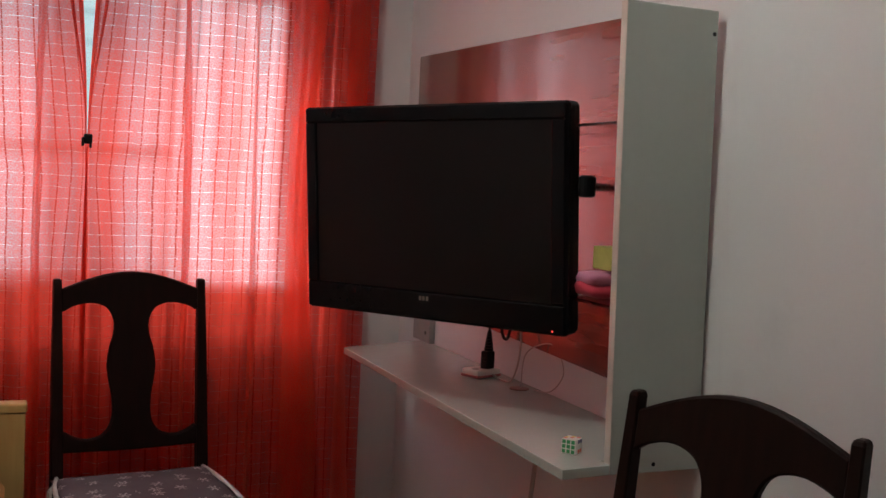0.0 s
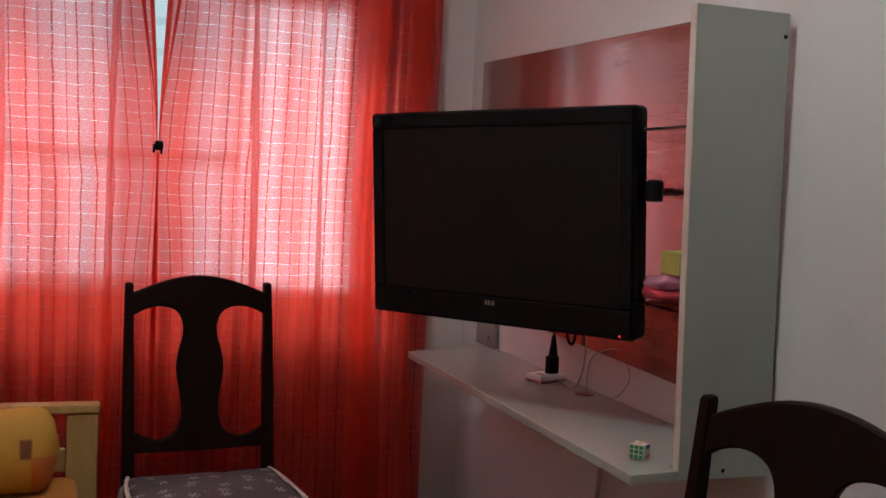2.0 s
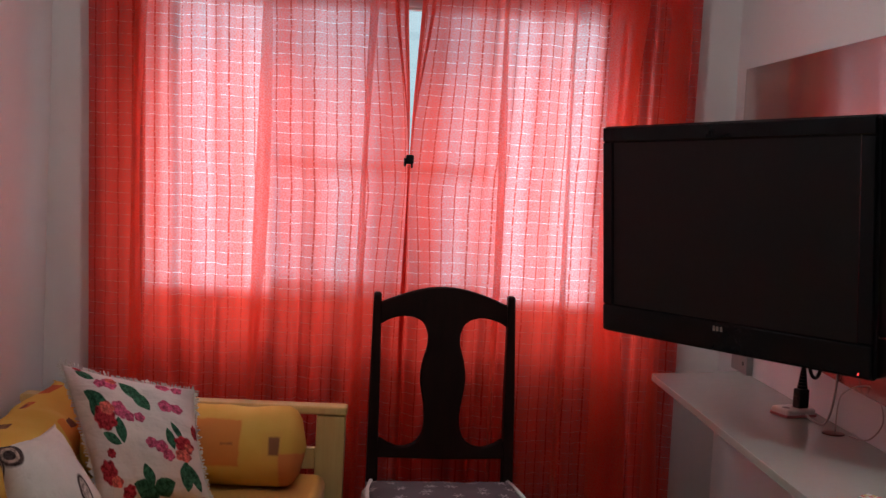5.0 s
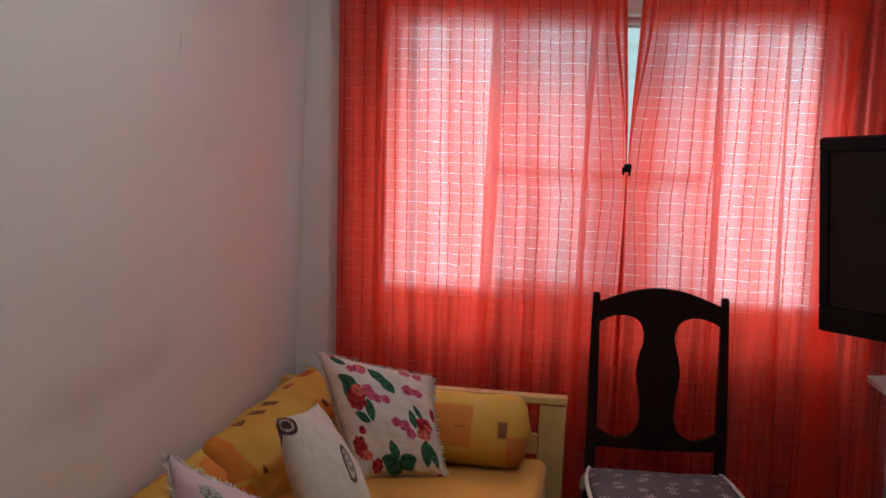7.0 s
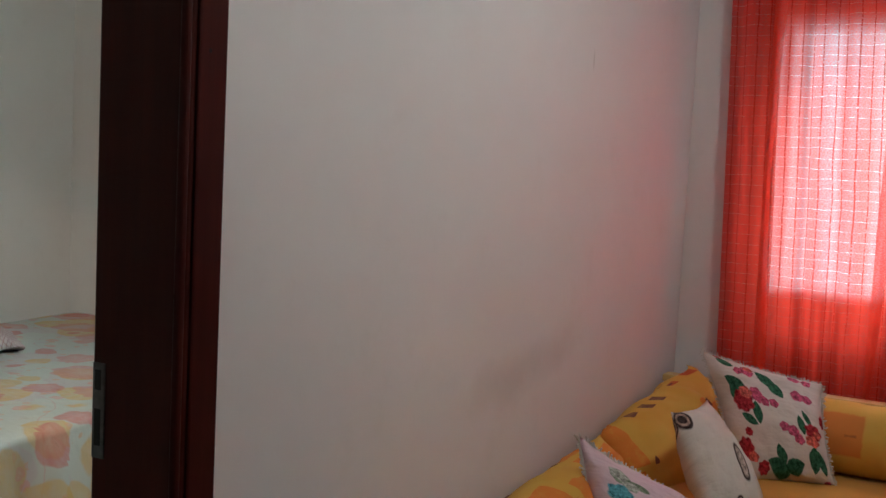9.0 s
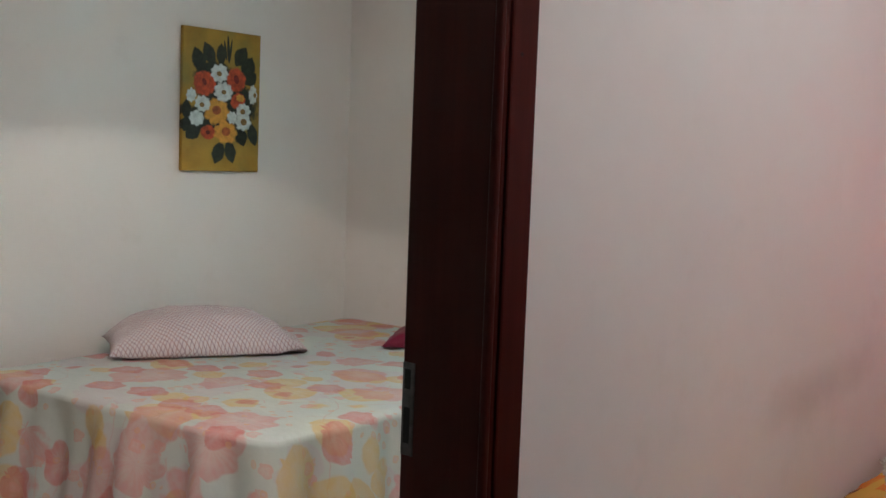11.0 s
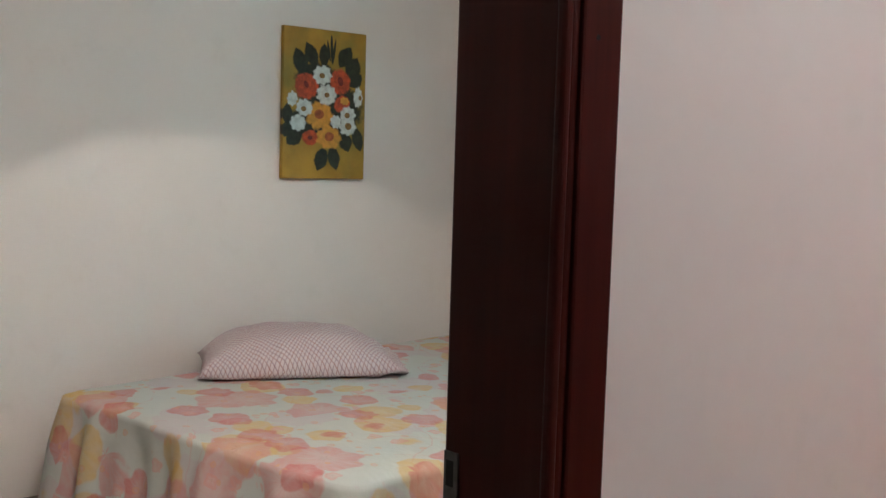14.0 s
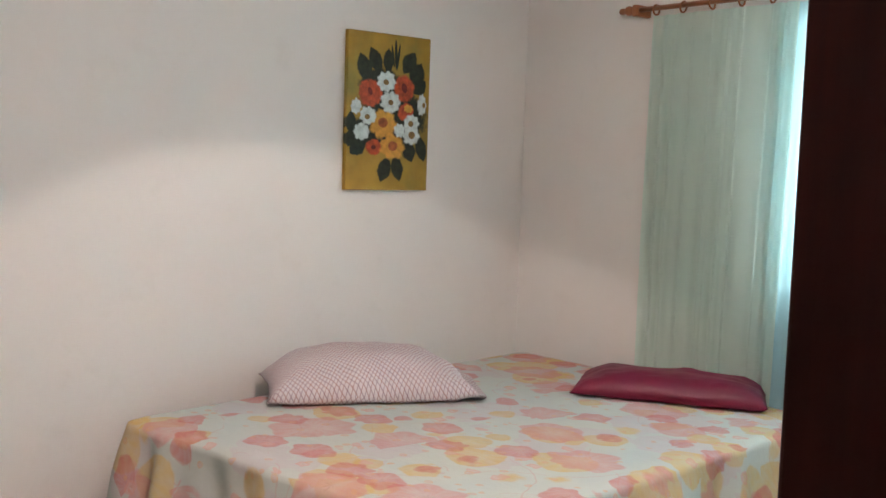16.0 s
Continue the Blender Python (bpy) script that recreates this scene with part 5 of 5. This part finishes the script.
for r0, r1 in zip(rows, rows[1:]):
    for j in range(40):
        q = (r0[j], r1[j], r1[(j + 1) % 40], r0[(j + 1) % 40])
        face = bm.faces.new([v[0] for v in q])
        for lp, v in zip(face.loops, q):
            lp[uv].uv = (v[1], v[2])
part("cuff", bm, CHECK, check_pillow, "open hemmed end of the pillowcase", True)
k = Nodes("burgundy_satin")
c = k.coords()
col = k.mix(k.ramp(k.noise(c, 4, 3), 0.3, 0.7), (0.17, 0.006, 0.032), (0.13, 0.004, 0.024))
k.bump(k.noise(c, 7, 4, 0.5, (1, 3, 1)), 0.35, 0.012)
SATIN = k.done(col, 0.46, 0, 0.35)
lying_pillow("bed_pillow", 0.75, 0.32, 0.125, (-3.18, 3.335, 0.545), 33, SATIN, "flat burgundy satin pillow near the curtain", 9.0, 0, 0, 0.010, 0.02, 5.0, 0.02)

# flower painting
PW, PH, PT = 0.456, 0.688, 0.030
k = Nodes("flower_painting_oil")
c = k.coords()
n1, n2 = k.noise(c, 7, 4), k.noise(c, 45, 4)
col = k.mix(k.ramp(n1, 0.35, 0.68), (0.42, 0.25, 0.03), (0.30, 0.17, 0.018))
col = k.mix(k.math("MULTIPLY", k.ramp(k.noise(c, 4, 3), 0.52, 0.66), 0.5), col, (0.16, 0.18, 0.04))
wob = k.math("MULTIPLY", k.math("SUBTRACT", n2, 0.5), 0.5)


def canvas(x, y):
    return ((x - 392) / 415 * PW, (537 - y) / 835 * PH)


def dab(col, spots, colour, petals=0, dark=0.5):
    for x, y, rx, ry, turn in spots:
        shade = k.mix(k.ramp(n2, 0.35, 0.65), colour, tuple(v * dark for v in colour))
        col = k.spot(c, col, canvas(x, y), (rx / 415 * PW, ry / 835 * PH), shade, turn, 0.10, petals, wob)
    return col


LEAF = (0.026, 0.032, 0.016)
col = dab(col, [(265, 310, 36, 80, 22), (318, 265, 32, 72, 28), (382, 265, 26, 70, 0), (490, 262, 36, 70, -35), (530, 325, 40, 75, -25), (545, 388, 34, 56, -50)], LEAF, -1)
col = dab(col, [(420, 225, 7, 82, 3), (405, 235, 6, 60, 10), (432, 240, 6, 70, -8), (350, 430, 110, 130, 0), (430, 560, 150, 150, 0), (320, 640, 110, 90, 0)], LEAF)
col = dab(col, [(240, 722, 36, 66, -50), (205, 600, 26, 60, 0), (205, 680, 26, 50, -20), (500, 742, 34, 60, 20), (562, 722, 28, 78, 18), (375, 842, 34, 72, -22), (440, 832, 30, 76, 16)], LEAF, -1)
col = dab(col, [(295, 440, 58, 70, 0), (465, 405, 50, 70, 0), (318, 725, 40, 42, 0), (478, 528, 40, 45, 30)], (0.62, 0.085, 0.02), 0)
col = dab(col, [(295, 430, 10, 22, 30), (467, 400, 14, 28, 20), (318, 725, 12, 12, 0)], (0.22, 0.02, 0.012))
col = dab(col, [(362, 600, 66, 74, 0), (412, 722, 60, 64, 0), (490, 510, 22, 22, 0)], (0.74, 0.34, 0.045), 7, 0.75)
col = dab(col, [(362, 592, 24, 26, 0), (415, 715, 24, 26, 0)], (0.50, 0.13, 0.03))
WHT = (0.66, 0.72, 0.70)
col = dab(col, [(375, 372, 44, 52, 0), (397, 480, 48, 56, 0), (287, 560, 40, 46, 0), (560, 485, 22, 56, 0), (508, 588, 38, 46, 0)], WHT, 9, 0.72)
col = dab(col, [(510, 655, 42, 48, 0), (228, 515, 25, 38, 0), (258, 645, 38, 44, 0), (447, 630, 26, 36, 20)], WHT, 8, 0.72)
col = dab(col, [(373, 376, 14, 15, 0), (399, 482, 13, 14, 0), (284, 566, 13, 14, 0), (506, 590, 14, 16, 0), (512, 652, 17, 20, 0), (572, 485, 8, 14, 0)], (0.30, 0.17, 0.05))
k.bump(n2, 0.25, 0.001)
OIL = k.done(col, 0.5, 0, 0.4)
pic = new("flower_painting")
part("canvas", box(-PW / 2, PW / 2, -PH / 2, PH / 2, 0.004, PT, 0.003), OIL, pic)
part("stretcher", box(-PW / 2 + 0.004, PW / 2 - 0.004, -PH / 2 + 0.004, PH / 2 - 0.004, 0, 0.0035), PINE, pic, "pale wooden stretcher behind the canvas")
pic.matrix_world = Matrix(((0, 0, 1, XW + 0.003), (1, 0, 0, PICY), (0, 1, 0, PICZ), (0, 0, 0, 1)))
tagged(pic, "unframed canvas painting of a flower bouquet on ochre", "painting")

# bedroom curtain on a wooden rod
RZ, RY = RODZ, YB - 0.080
rod = thing("curtain_rod", (-2.8, RY, RZ), "brown wooden curtain rod with rings and a turned finial", "curtain rod")
ax = RODX - rod.location.x
part("rod", lathe([(0.011, ax), (0.011, 1.3)], 14, axis="X"), RODWOOD, rod, smooth=True)
part("finial", lathe([(0.004, ax - 0.075), (0.013, ax - 0.066), (0.015, ax - 0.055), (0.011, ax - 0.044), (0.020, ax - 0.030), (0.022, ax - 0.018), (0.016, ax - 0.004), (0.012, ax + 0.004)], 18, axis="X"), RODWOOD, rod, smooth=True)
part("bracket", box(ax + 0.010, ax + 0.040, -0.022, 0.079, -0.028, 0.022, 0.006, 2), RODWOOD, rod)
part("bracket", box(1.25, 1.28, -0.022, 0.079, -0.028, 0.022, 0.006, 2), RODWOOD, rod)
x = ax + 0.128
i = 0
while x < 0.25:
    bm = bmesh.new()
    pts = [(0.004 * math.sin(i * 2.1) * math.sin(a), 0.021 * math.cos(a), -0.008 + 0.021 * math.sin(a)) for a in [2 * math.pi * q / 20 for q in range(21)]]
    tube([(x + p[0], p[1], p[2]) for p in pts], 0.0045, 8, bm)
    part("ring", bm, RODWOOD, rod, smooth=True)
    x += 0.141
    i += 1
cm = curtain_mesh(lambda z: CBX - 0.010 * (RZ - z), lambda z: -2.868 - 0.02 * (RZ - z), 0.30, RZ - 0.034, RY, 8, 0.013, 5, 130, 50)
tagged(mesh_object("curtain", cm, MINT), "pale green gathered curtain hanging from wooden rings", "curtain", "bedroom curtains")
cm = curtain_mesh(lambda z: -2.98, lambda z: -1.55, 0.30, RZ - 0.034, RY + 0.02, 12, 0.012, 6, 110, 40)
tagged(mesh_object("curtain", cm, sheer("bluish_sheer_cloth", (0.45, 0.68, 0.72), (0.42, 0.74, 0.82), None, 0.012, 0.32, 0.97, 0.3)), "thin bluish sheer curtain glowing with daylight", "curtain", "bedroom curtains")
